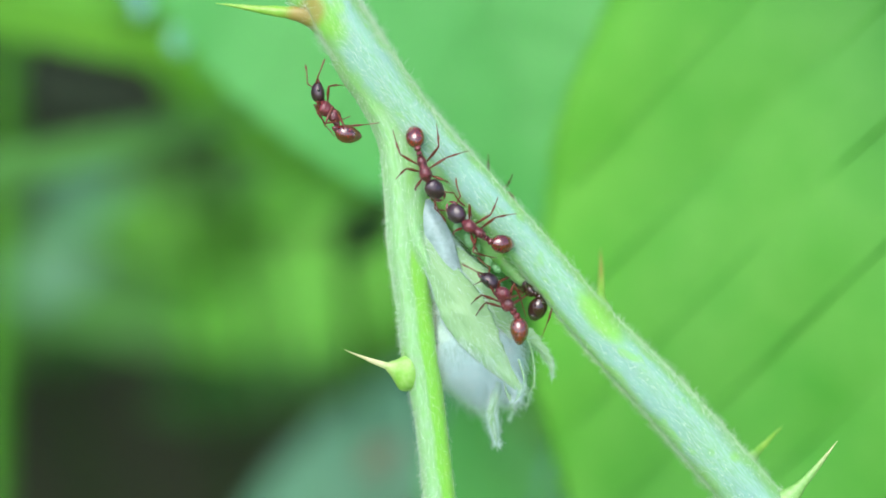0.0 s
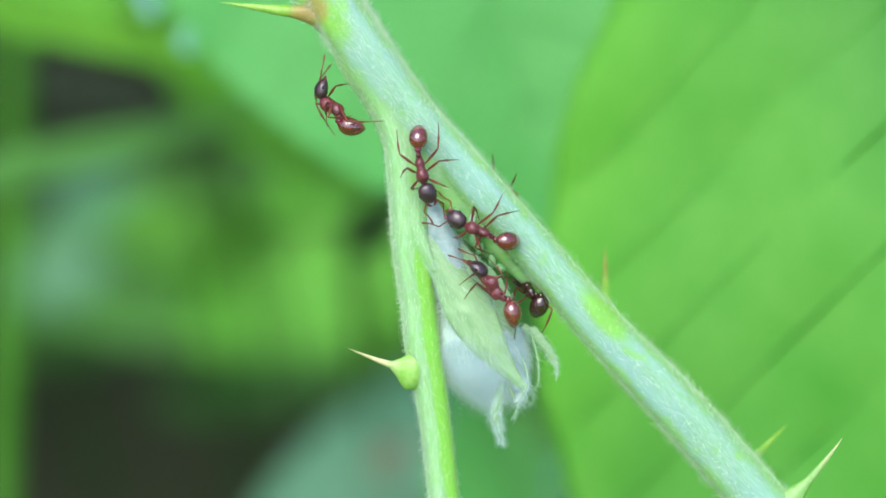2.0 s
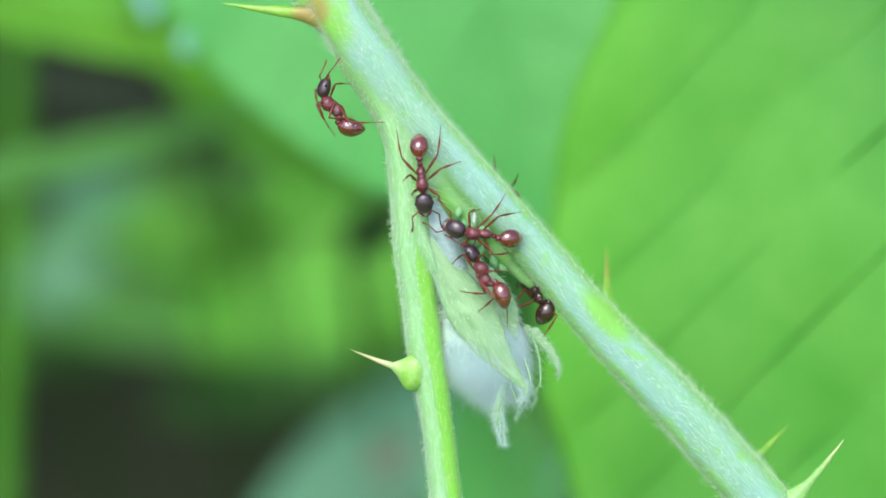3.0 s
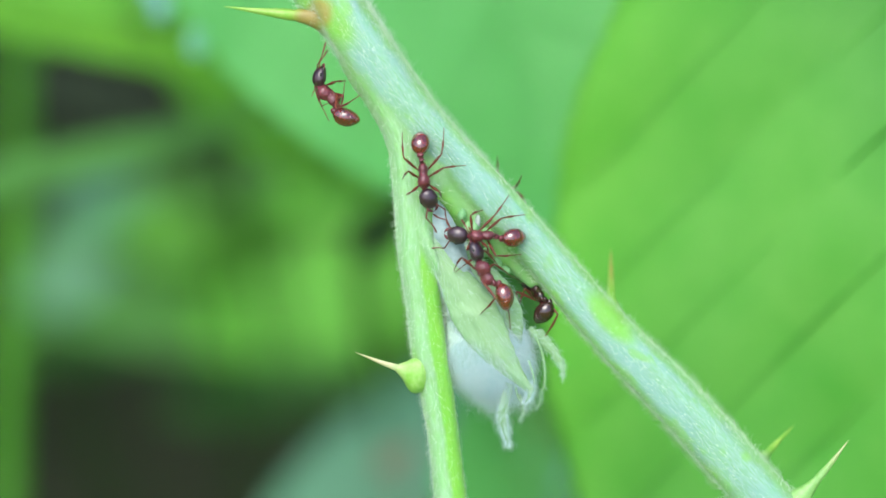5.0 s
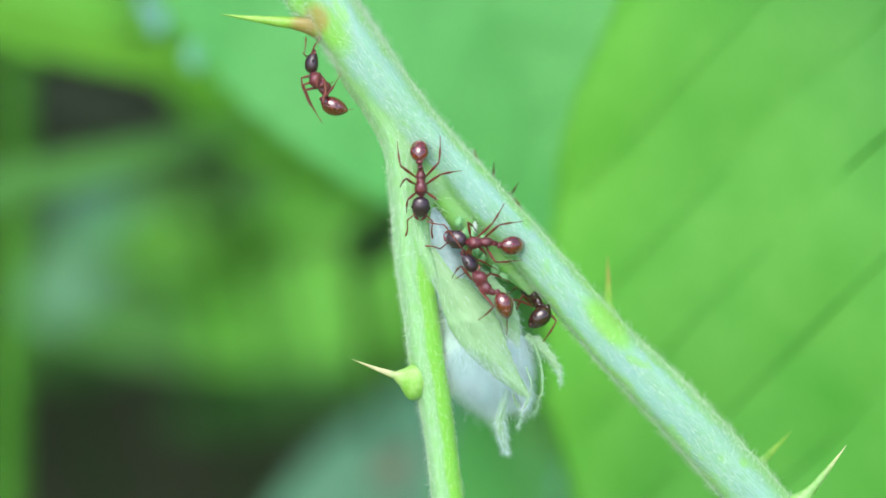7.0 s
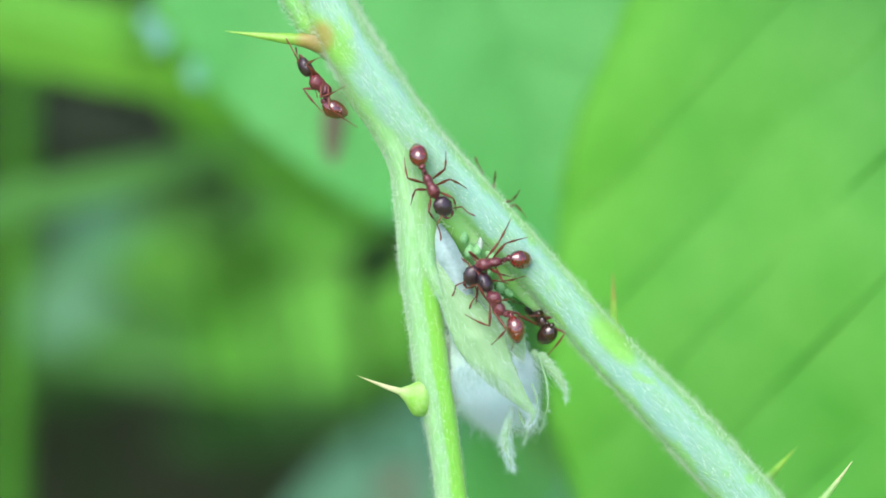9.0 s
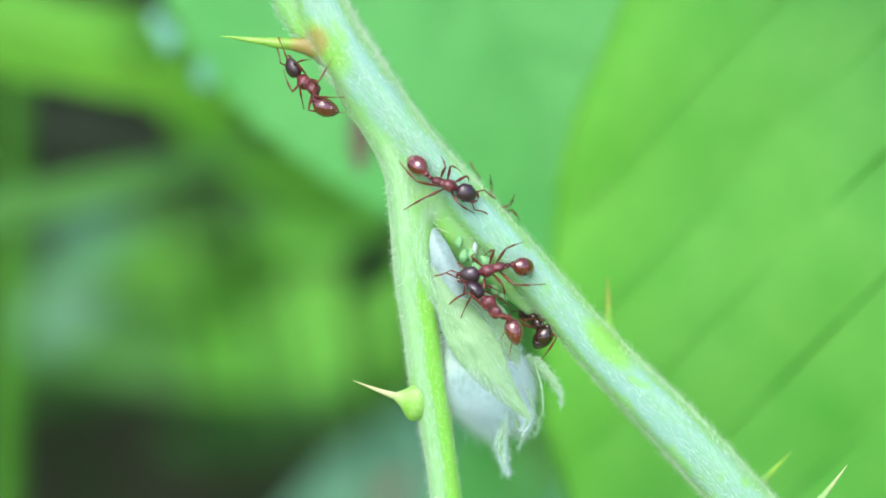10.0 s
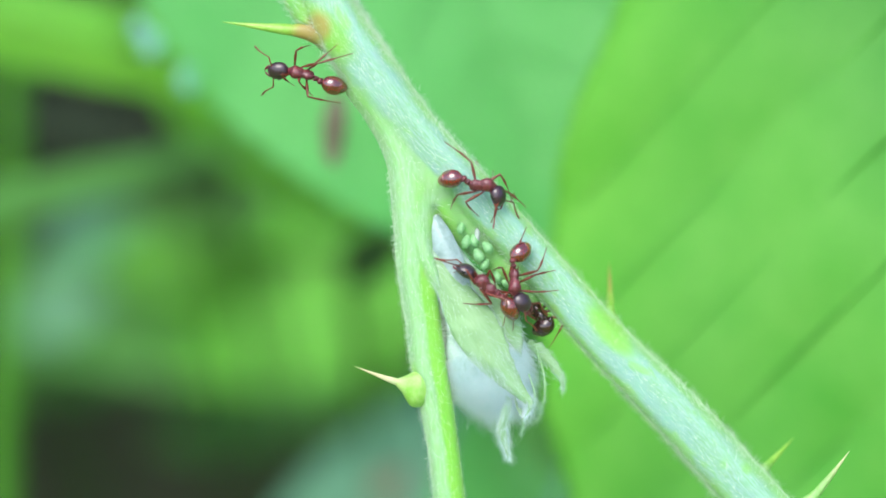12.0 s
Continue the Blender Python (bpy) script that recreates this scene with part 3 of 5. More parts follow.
AXIL = [(V(-1.58, 6.63, -1.5), 0.9), (V(-0.51, 4.53, -1.35), 1.05), (V(0.42, 3.09, -1.55), 0.95), (V(1.66, 1.58, -1.85), 0.95), (V(2.89, 0.19, -1.9), 0.8), (V(4.12, -1.00, -1.85), 0.5), (V(5.50, -2.48, -1.75), 0.2)]
RIM = [(V(-0.40, 3.70, -0.92), 0.50), (V(-1.02, 2.85, -0.62), 0.44), (V(-1.16, 1.72, -0.40), 0.40), (V(-0.88, 0.59, -0.31), 0.37), (V(-0.42, -0.53, -0.30), 0.33), (V(0.10, -1.65, -0.38), 0.26), (V(0.51, -2.61, -0.52), 0.12)]
NEAR_MAIN, NEAR_SIDE = MAIN[4:18], SIDE[:12]
bm = bmesh.new()
tube(bm, NEAR_MAIN, 8, 40, 5, 0.035)
tube(bm, NEAR_SIDE, 8, 32, 5, 0.045)
tube(bm, STUB[:3], 6, 20)
tube(bm, AXIL, 6, 20)
tube(bm, RIM, 6, 16)
me = bpy.data.meshes.new("stem_rough")
bm.to_mesh(me)
bm.free()
rough_ob = new("stem_rough", me)
fuse = rough_ob.modifiers.new("fuse", "REMESH")
fuse.mode, fuse.voxel_size = "VOXEL", 0.00012
ease = rough_ob.modifiers.new("ease", "SMOOTH")
ease.factor, ease.iterations = 0.5, 14
bpy.context.view_layer.update()
fused = bpy.data.meshes.new_from_object(rough_ob.evaluated_get(bpy.context.evaluated_depsgraph_get()))
bpy.data.objects.remove(rough_ob)
bm = bmesh.new()
bm.from_mesh(fused)
stem = part("forked_stem", bm, STEM, cane, "pale downy stem forking into a brighter branch", origin=ORIGIN)


def grain(line, points):
    """For each point: nearness to the line (1 on its skin), offset across, and the way along and around in mm."""
    rows = rail(line, 8)
    c = np.array([r[0][:] for r in rows])
    side, front, rad = np.array([r[2][:] for r in rows]), np.array([r[3][:] for r in rows]), np.array([r[4] for r in rows])
    run = np.concatenate(([0], np.cumsum(np.linalg.norm(np.diff(c, axis=0), axis=1))))
    near, across, along, around = (np.zeros(len(points)) for _ in range(4))
    for lo in range(0, len(points), 4000):
        q = points[lo:lo + 4000]
        i = np.argmin(((q[:, None] - c[None]) ** 2).sum(2), axis=1)
        off = q - c[i]
        x, y = (off * side[i]).sum(1), (off * front[i]).sum(1)
        near[lo:lo + 4000] = np.hypot(x, y) / rad[i]
        across[lo:lo + 4000] = x / rad[i]
        along[lo:lo + 4000] = run[i] + (off * np.cross(front[i], side[i])).sum(1)
        around[lo:lo + 4000] = np.arctan2(x, y) * rad[i]
    return near, across, along * 1000, around * 1000


spots = np.empty(3 * len(stem.data.vertices))
stem.data.vertices.foreach_get("co", spots)
spots = spots.reshape(-1, 3) + np.array(ORIGIN[:])
on_main, on_side = grain(NEAR_MAIN, spots), grain(NEAR_SIDE, spots)
belongs = np.clip(0.5 + 1.1 * (on_main[0] - on_side[0]), 0, 1) * np.clip((on_side[2] - 3.0) / 4.0, 0, 1)
glow = np.zeros(len(spots))
for x, y, run, wide in ((9.6, -4.0, 2.3, 0.9), (-6.3, 12.9, 2.4, 1.0), (-1.5, -7.2, 1.6, 0.6)):
    way = Vector((0.66, -0.75)) if x > 0 or y > 5 else Vector((0.15, -1.0))
    u = (spots[:, 0] * 1000 - x) * way.x + (spots[:, 1] * 1000 - y) * way.y
    v = (spots[:, 1] * 1000 - y) * way.x - (spots[:, 0] * 1000 - x) * way.y
    glow = np.maximum(glow, np.exp(-(u / run) ** 2 - (v / wide) ** 2))
rust = np.exp(-((spots[:, 0] * 1000 + 6.9) / 0.95) ** 2 - ((spots[:, 1] * 1000 - 13.2) / 1.1) ** 2)
by_rim = np.clip(2.0 - grain(RIM, spots)[0], 0, 1)
for key, values in (("by_rim", by_rim), ("rust", rust), ("by_thorn", glow), ("branch", belongs), ("across_main", on_main[1]), ("across_side", on_side[1]), ("down_side", on_side[2])):
    stem.data.attributes.new(key, "FLOAT", "POINT").data.foreach_set("value", np.ascontiguousarray(values, dtype=np.float32))
for key, (_, _, along, around) in (("grain_main", on_main), ("grain_side", on_side)):
    stem.data.attributes.new(key, "FLOAT_VECTOR", "POINT").data.foreach_set("vector", np.stack([along, around, along * 0], 1).astype(np.float32).ravel())
for name, line in (("lower_cane", MAIN[:5]), ("upper_cane", MAIN[17:]), ("branch_end", SIDE[11:]), ("leaf_stalk", STUB[2:])):
    part(name, tube(bmesh.new(), line, 8, 24, 5, 0.035), CANE, cane, origin=ORIGIN)


GREEN, STRAW, RUST, LIME = ((0.18, 0.42, 0.07), (0.29, 0.52, 0.18)), ((0.52, 0.52, 0.24), (0.68, 0.66, 0.40)), ((0.30, 0.24, 0.05), (0.32, 0.38, 0.09)), ((0.20, 0.45, 0.04), (0.33, 0.54, 0.10))


def thorn(base, tip, wide, foot_tones, tip_tones, label, foot, bow=(0, 0, 0), squash=0.75, turn_at=(0.15, 0.55), blush=None, profile=((0, 1.0), (0.10, 0.68), (0.25, 0.38), (0.36, 0.27), (0.46, 0.08))):
    """A hooked thorn: a swollen foot along the stem and a sharp spike, whose skin changes from one pair of tones to another."""
    axis = tip - base
    way = axis.normalized()
    at = (base - ORIGIN).dot(way)
    skin = material("thorn skin", *foot_tones, 0.7, 0.4, 0.1, 5, 0.2)
    two_zones(skin, *tip_tones, tuple(way), 1000 * (at + axis.length * turn_at[0]), 1000 * (at + axis.length * turn_at[1]))
    if blush:
        strip(skin, (0.33, 0.17, 0.05), tuple(way), 1000 * at + blush, 1.5, 0.3, 0.75, both=True)
    b = Vector(bow) / 1000
    pts = [(base + axis * f + b * min(1, f * 2.4), wide * w) for f, w in profile]
    bm = tube(bmesh.new(), pts, 5, 16, flat=squash)
    if foot:
        q, d, r = foot
        d = Vector(d) / 1000
        tube(bm, [(q - d, r * 0.3), (q - d * 0.6, r * 0.75), (q, r), (q + d * 0.6, r * 0.75), (q + d, r * 0.3)], 5, 18, flat=0.8)
    me = bpy.data.meshes.new("thorn_rough")
    bm.to_mesh(me)
    bm.free()
    rough_ob = new("thorn_rough", me)
    fuse = rough_ob.modifiers.new("fuse", "REMESH")
    fuse.mode, fuse.voxel_size = "VOXEL", 0.00007
    ease = rough_ob.modifiers.new("ease", "SMOOTH")
    ease.factor, ease.iterations = 0.5, 8
    bpy.context.view_layer.update()
    fused = bpy.data.meshes.new_from_object(rough_ob.evaluated_get(bpy.context.evaluated_depsgraph_get()))
    bpy.data.objects.remove(rough_ob)
    bm = bmesh.new()
    bm.from_mesh(fused)
    th = part("thorn", bm, skin, cane, label, origin=ORIGIN)
    pts = [(base + axis * 0.31 + b * 0.8, wide * 0.16), (base + axis * 0.40 + b * 0.95, wide * 0.25), (base + axis * 0.6 + b, wide * 0.17), (base + axis * 0.8 + b * 0.6, wide * 0.085), (tip, 0.008)]
    part("spike", tube(bmesh.new(), pts, 4, 14, flat=squash), skin, th, origin=ORIGIN)


thorn(V(-0.58, -7.43, -1.12), V(-4.87, -5.95, 0.0), 0.85, ((0.22, 0.49, 0.06), (0.34, 0.57, 0.17)), STRAW, "sharp straw-tipped thorn on a swollen green foot", None, (0, -0.1, 0), 0.7, (0.3, 0.6), profile=((0, 0.95), (0.10, 1.28), (0.19, 1.34), (0.27, 1.02), (0.34, 0.64), (0.41, 0.40), (0.47, 0.14)))
thorn(V(9.62, -4.35, -1.35), V(10.02, -0.10, -7.5), 0.95, ((0.16, 0.45, 0.03), (0.26, 0.54, 0.08)), RUST, "green thorn with a rusty tip", None, (0.05, 0, 0), 0.8, (0.3, 0.8), profile=((0, 1.05), (0.08, 0.95), (0.18, 0.66), (0.27, 0.42), (0.36, 0.29), (0.46, 0.08)))
thorn(V(-5.95, 12.95, -1.55), V(-12.40, 13.69, -1.8), 1.35, GREEN, LIME, "long thorn with a rust-coloured foot", None, (0, -0.05, 0), 0.85, (0.15, 0.42), blush=1.5)
thorn(V(18.00, -12.60, -2.6), V(20.64, -10.42, -5.6), 0.80, GREEN, LIME, "small green thorn", None)
thorn(V(20.20, -14.60, -1.2), V(23.12, -10.92, -0.6), 0.95, GREEN, STRAW, "pale green thorn", (V(19.70, -14.90, -1.2), (0.9, -1.0, 0), 0.8), (0.1, 0, 0), turn_at=(0.45, 1.0))

rng = random.Random(5)
main_rail, side_rail = rail(MAIN, 8), rail(SIDE, 8)
hair_part("stem_hairs", [
    hairs(11000, main_rail, 0.36, 1.5, 0.4, 0.0050, rng, span=(0.16, 0.92)),
    hairs(3200, main_rail, 0.38, 1.0, 0.6, 0.0052, rng, angles=[(-40, 40), (140, 220)], span=(0.16, 0.92), curl=0.7),
    hairs(4400, main_rail, 0.7, 0.7, 0.6, 0.0055, rng, angles=[(-28, 28), (152, 208)], span=(0.16, 0.92), curl=1.0),
    hairs(520, side_rail, 1.0, 0.1, 0.45, 0.012, rng, angles=[(150, 212)], span=(0.1, 0.62), curl=0.6),
    hairs(320, side_rail, 1.45, 0.1, 0.55, 0.021, rng, angles=[(155, 208)], span=(0.2, 0.5), curl=0.9),
    hairs(450, rail(RIM, 8), 0.34, 1.2, 0.5, 0.005, rng),
    hairs(800, side_rail, 0.42, 0.3, 0.4, 0.006, rng, angles=[(-35, 35)], span=(0.25, 0.8)),
    hairs(700, rail(STUB, 8), 0.5, 1.2, 0.5, 0.007, rng, span=(0.1, 0.6), curl=0.7),
    hairs(3800, side_rail, 0.32, 1.5, 0.4, 0.0050, rng, span=(0.02, 0.88))], HAIR, cane, "fine pale hairs along the stems", ORIGIN)

# ---- the bud in the fork ----
BUD_LINE = [(V(-0.19, 1.95, -1.5), 0.20), (V(0.52, 0.60, -1.4), 0.60), (V(1.41, -1.33, -1.3), 1.00), (V(1.86, -3.26, -1.25), 1.52), (V(2.34, -4.87, -1.2), 2.02), (V(2.92, -6.32, -1.2), 2.10), (V(3.28, -7.40, -1.2), 1.58), (V(3.45, -8.20, -1.2), 0.90), (V(3.55, -8.75, -1.2), 0.25)]
bud = part("axil_bud", tube(bmesh.new(), BUD_LINE, 6, 28, 3, 0.04, flat=0.62, rough=0.04), BUD, cane, "swollen woolly white bud in the fork", origin=ORIGIN)


def blade_strip(points, mat, name, label, curve=0.4, thick=0.10, fray=0.0):
    """A folded scale: rows of (place, half width in mm), bowed across its width."""
    bm = bmesh.new()
    rows, n = rail(points, 8), 15
    top = []
    for i, (place, tan, side, front, r) in enumerate(rows):
        ring = []
        for j in range(n):
            s = -1 + 2 * j / (n - 1)
            w = r * (1 + (fray * noise.noise(place * 2500 + Vector((s * 3, 0, 0))) if abs(s) == 1 else 0))
            lump = noise.noise(place * 700 + Vector((s * 1.5, 5, 0))) + 0.6 * noise.noise(place * 1900 + Vector((s * 4, 0, 9)))
            ring.append(bm.verts.new(place + side * (w * s) + front * (r * (curve * (1 - s * s) + 0.13 * lump))))
        top.append(ring)
    low = [[bm.verts.new(v.co - row[3] * (thick / 1000)) for v in ring] for ring, row in zip(top, rows)]
    for a, b, c, d in zip(top, top[1:], low, low[1:]):
        for j in range(n - 1):
            bm.faces.new((a[j], a[j + 1], b[j + 1], b[j]))
            bm.faces.new((c[j], d[j], d[j + 1], c[j + 1]))
        bm.faces.new((a[0], b[0], d[0], c[0]))
        bm.faces.new((a[-1], c[-1], d[-1], b[-1]))
    bm.faces.new(top[0] + low[0][::-1])
    bm.faces.new(top[-1][::-1] + low[-1])
    bmesh.ops.recalc_face_normals(bm, faces=bm.faces)
    return part(name, bm, mat, bud, label, origin=ORIGIN)


BRACT = [(V(-0.78, 0.75, -0.50), 0.20), (V(-0.50, 0.15, -0.40), 0.40), (V(-0.15, -0.47, -0.32), 0.58), (V(0.58, -1.55, -0.25), 0.85), (V(1.42, -2.92, -0.15), 1.24), (V(2.22, -4.28, 0), 1.34), (V(3.08, -5.70, 0.12), 0.98), (V(3.94, -6.84, 0.18), 0.60), (V(4.71, -7.73, 0.15), 0.32), (V(5.03, -8.08, 0.1), 0.22), (V(4.93, -8.53, 0.1), 0.10), (V(4.71, -8.85, 0.05), 0.02)]
BACK_BRACT = [(V(0.90, -0.05, -0.9), 0.32), (V(1.98, -1.46, -0.75), 0.85), (V(2.95, -2.80, -0.55), 1.12), (V(3.62, -3.80, -0.42), 0.98), (V(4.10, -4.60, -0.38), 0.62), (V(4.40, -5.20, -0.42), 0.25), (V(4.55, -5.55, -0.48), 0.03)]
STIPULE = [(V(4.95, -4.72, -1.5), 0.19), (V(5.59, -5.20, -1.4), 0.35), (V(6.23, -5.78, -1.4), 0.33), (V(6.75, -6.49, -1.4), 0.19), (V(6.91, -6.94, -1.4), 0.11), (V(6.97, -7.58, -1.4), 0.02)]
TAIL = [(V(3.86, -7.72, -0.35), 0.24), (V(3.60, -8.84, -0.3), 0.26), (V(3.47, -9.70, -0.3), 0.25), (V(3.63, -10.47, -0.3), 0.16), (V(3.82, -11.30, -0.3), 0.03)]
THREADS = [[(V(5.38, -4.86, -0.9), 0.08), (V(5.83, -6.46, -0.8), 0.07), (V(5.86, -7.91, -0.8), 0.06), (V(5.24, -8.76, -0.7), 0.03)],
           [(V(4.17, -7.71, -0.2), 0.07), (V(4.39, -8.51, -0.1), 0.06), (V(4.81, -9.05, -0.1), 0.05), (V(5.22, -8.86, -0.1), 0.02)],
           [(V(5.24, -8.06, -0.6), 0.06), (V(5.62, -8.53, -0.5), 0.05), (V(5.46, -9.07, -0.5), 0.04), (V(4.91, -9.33, -0.5), 0.02)],
           [(V(4.49, -8.36, -0.3), 0.06), (V(4.65, -9.25, -0.2), 0.05), (V(4.52, -9.89, -0.2), 0.02)],
           [(V(4.96, -6.43, 0.1), 0.05), (V(5.28, -7.54, 0.15), 0.05), (V(5.09, -8.34, 0.15), 0.02)]]
blade_strip(BRACT, SCALE_GREEN, "bud_scale", "folded pale green scale with a curled tip", 0.32, thick=0.05, fray=0.12)
blade_strip(BACK_BRACT, SCALE_GREEN, "bud_scale", "broad whitish green scale", 0.35, thick=0.05, fray=0.1)
blade_strip([(V(-0.50, 2.70, -0.95), 0.12), (V(-0.42, 2.40, -0.80), 0.40), (V(-0.20, 1.77, -0.66), 0.62), (V(0.16, 0.97, -0.56), 0.72), (V(0.60, -0.05, -0.48), 0.72), (V(1.12, -1.33, -0.42), 0.56), (V(1.66, -2.45, -0.36), 0.30), (V(1.98, -3.09, -0.4), 0.03)], MEMBRANE, "bud_membrane", "milky translucent membrane", 0.6)
blade_strip(STIPULE, SCALE_GREEN, "bud_scale", "small green scale with a ragged tip", 0.3, fray=0.9)
blade_strip(TAIL, SCALE_GREEN, "bud_tip", "narrow hairy green tip", 0.5, fray=0.3)
for way in THREADS:
    part("bud_thread", tube(bmesh.new(), way, 6, 7), SCALE_GREEN, bud, "thin curled green thread", origin=ORIGIN)
bud_rail, tail_rail, scale_rail, back_rail, stipule_rail = rail(BUD_LINE, 6), rail(TAIL, 6), rail(BRACT, 6), rail(BACK_BRACT, 6), rail(STIPULE, 6)
hair_part("bud_wool", [
    hairs(5200, bud_rail, 1.3, 1.7, 0.55, 0.0062, rng, span=(0.50, 0.94), flat=0.62, sink=1.0, curl=0.7),
    hairs(2600, bud_rail, 1.0, 1.6, 0.55, 0.0058, rng, span=(0.50, 0.85), angles=[(15, 165)], flat=0.62, sink=1.0, curl=0.9),
    hairs(900, bud_rail, 1.9, 1.3, 0.5, 0.0068, rng, span=(0.6, 0.98), flat=0.62, sink=1.0, curl=1.2),
    hairs(900, bud_rail, 0.6, 1.8, 0.4, 0.0055, rng, span=(0.15, 0.55), flat=0.62, sink=1.0),
    hairs(900, scale_rail, 0.5, 1.5, 0.35, 0.0058, rng, angles=[(-25, 25), (155, 205)], flat=0.3, sink=1.0),
    hairs(1100, scale_rail, 0.45, 1.9, 0.25, 0.0050, rng, flat=0.32, sink=1.0),
    hairs(700, back_rail, 0.5, 1.5, 0.35, 0.0052, rng, flat=0.35, sink=1.0),
    hairs(650, tail_rail, 0.65, 1.0, 0.45, 0.0075, rng, curl=0.7),
    hairs(260, stipule_rail, 0.4, 1.0, 0.5, 0.007, rng),
    *[hairs(90, rail(way, 6), 0.4, 0.8, 0.6, 0.006, rng, curl=0.8) for way in THREADS]], WOOL, bud, "long white silky hairs", ORIGIN)


# ---- aphids in the fork ----
def aphid(at, heading, size, label):
    ob = thing("aphid", at, label, "aphid", "aphids in the fork")
    ob.matrix_world = ob.matrix_world @ pose(0, 0, 0, 0, 0, heading)
    s = size
    bm = lathe(bmesh.new(), smooth_rows([(-0.5 * s, 0.1, 0.02, 0.02), (-0.42 * s, 0.1, 0.20 * s, 0.16 * s), (-0.15 * s, 0.12, 0.33 * s, 0.24 * s), (0.15 * s, 0.1, 0.29 * s, 0.2 * s), (0.38 * s, 0.08, 0.17 * s, 0.12 * s), (0.5 * s, 0.08, 0.02, 0.02)], 3), 14)
    link_mesh("body", bm, APHID, ob)
    for sgn in (-1, 1):
        bm = tube(bmesh.new(), [(V(0.42 * s, sgn * 0.08 * s, 0.1), 0.018), (V(0.55 * s, sgn * 0.22 * s, 0.14), 0.010), (V(0.3 * s, sgn * 0.36 * s, 0.16), 0.006)], 3, 5)
        link_mesh("antenna", bm, APHID, ob)
        for k, x in enumerate((0.22, 0.05, -0.12)):
            bm = tube(bmesh.new(), [(V(x * s, sgn * 0.15 * s, 0.05), 0.012), (V((x * 1.6 + 0.02) * s, sgn * 0.38 * s, 0.04), 0.009), (V((x * 2.4) * s, sgn * 0.46 * s, -0.14), 0.006)], 3, 5)
            link_mesh("leg", bm, APHID, ob)
        bm = tube(bmesh.new(), [(V(-0.35 * s, sgn * 0.13 * s, 0.2), 0.02), (V(-0.55 * s, sgn * 0.16 * s, 0.28), 0.015)], 2, 5)
        link_mesh("tail_tube", bm, APHID, ob)
    return ob


for x, y, z, h, s in ((1.19, 1.82, -0.72, 80, 0.66), (1.48, 1.05, -0.75, 78, 0.78), (1.93, 1.11, -0.72, 95, 0.76), (2.69, 0.72, -0.75, 130, 0.82), (2.18, 0.28, -0.85, 115, 0.92), (2.55, -0.25, -0.95, 60, 0.7), (3.71, -1.33, -1.1, 140, 0.6), (3.23, -0.95, -1.1, 110, 0.7)):
    aphid(V(x, y, z), h, s, "small pale green aphid sitting in the fork")
skin = thing("shed_skin", V(2.10, 1.45, -0.60), "crumpled white shed aphid skin", "insect skin")
bm = bmesh.new()
bmesh.ops.create_icosphere(bm, subdivisions=2, radius=0.00022)
for v in bm.verts:
    v.co = Vector((v.co.x * 0.7, v.co.y * 1.7, v.co.z * 0.6)) * (1 + 0.5 * noise.noise(v.co * 9000))
link_mesh("husk", bm, SKIN, skin)

# ---- ants ----
HIP = ((0.42, 0.20), (0.02, 0.23), (-0.38, 0.20))  # fore, middle and hind hips on the thorax, mm
THIGH, SHIN = (1.00, 1.14, 1.34), (1.45, 1.74, 2.12)


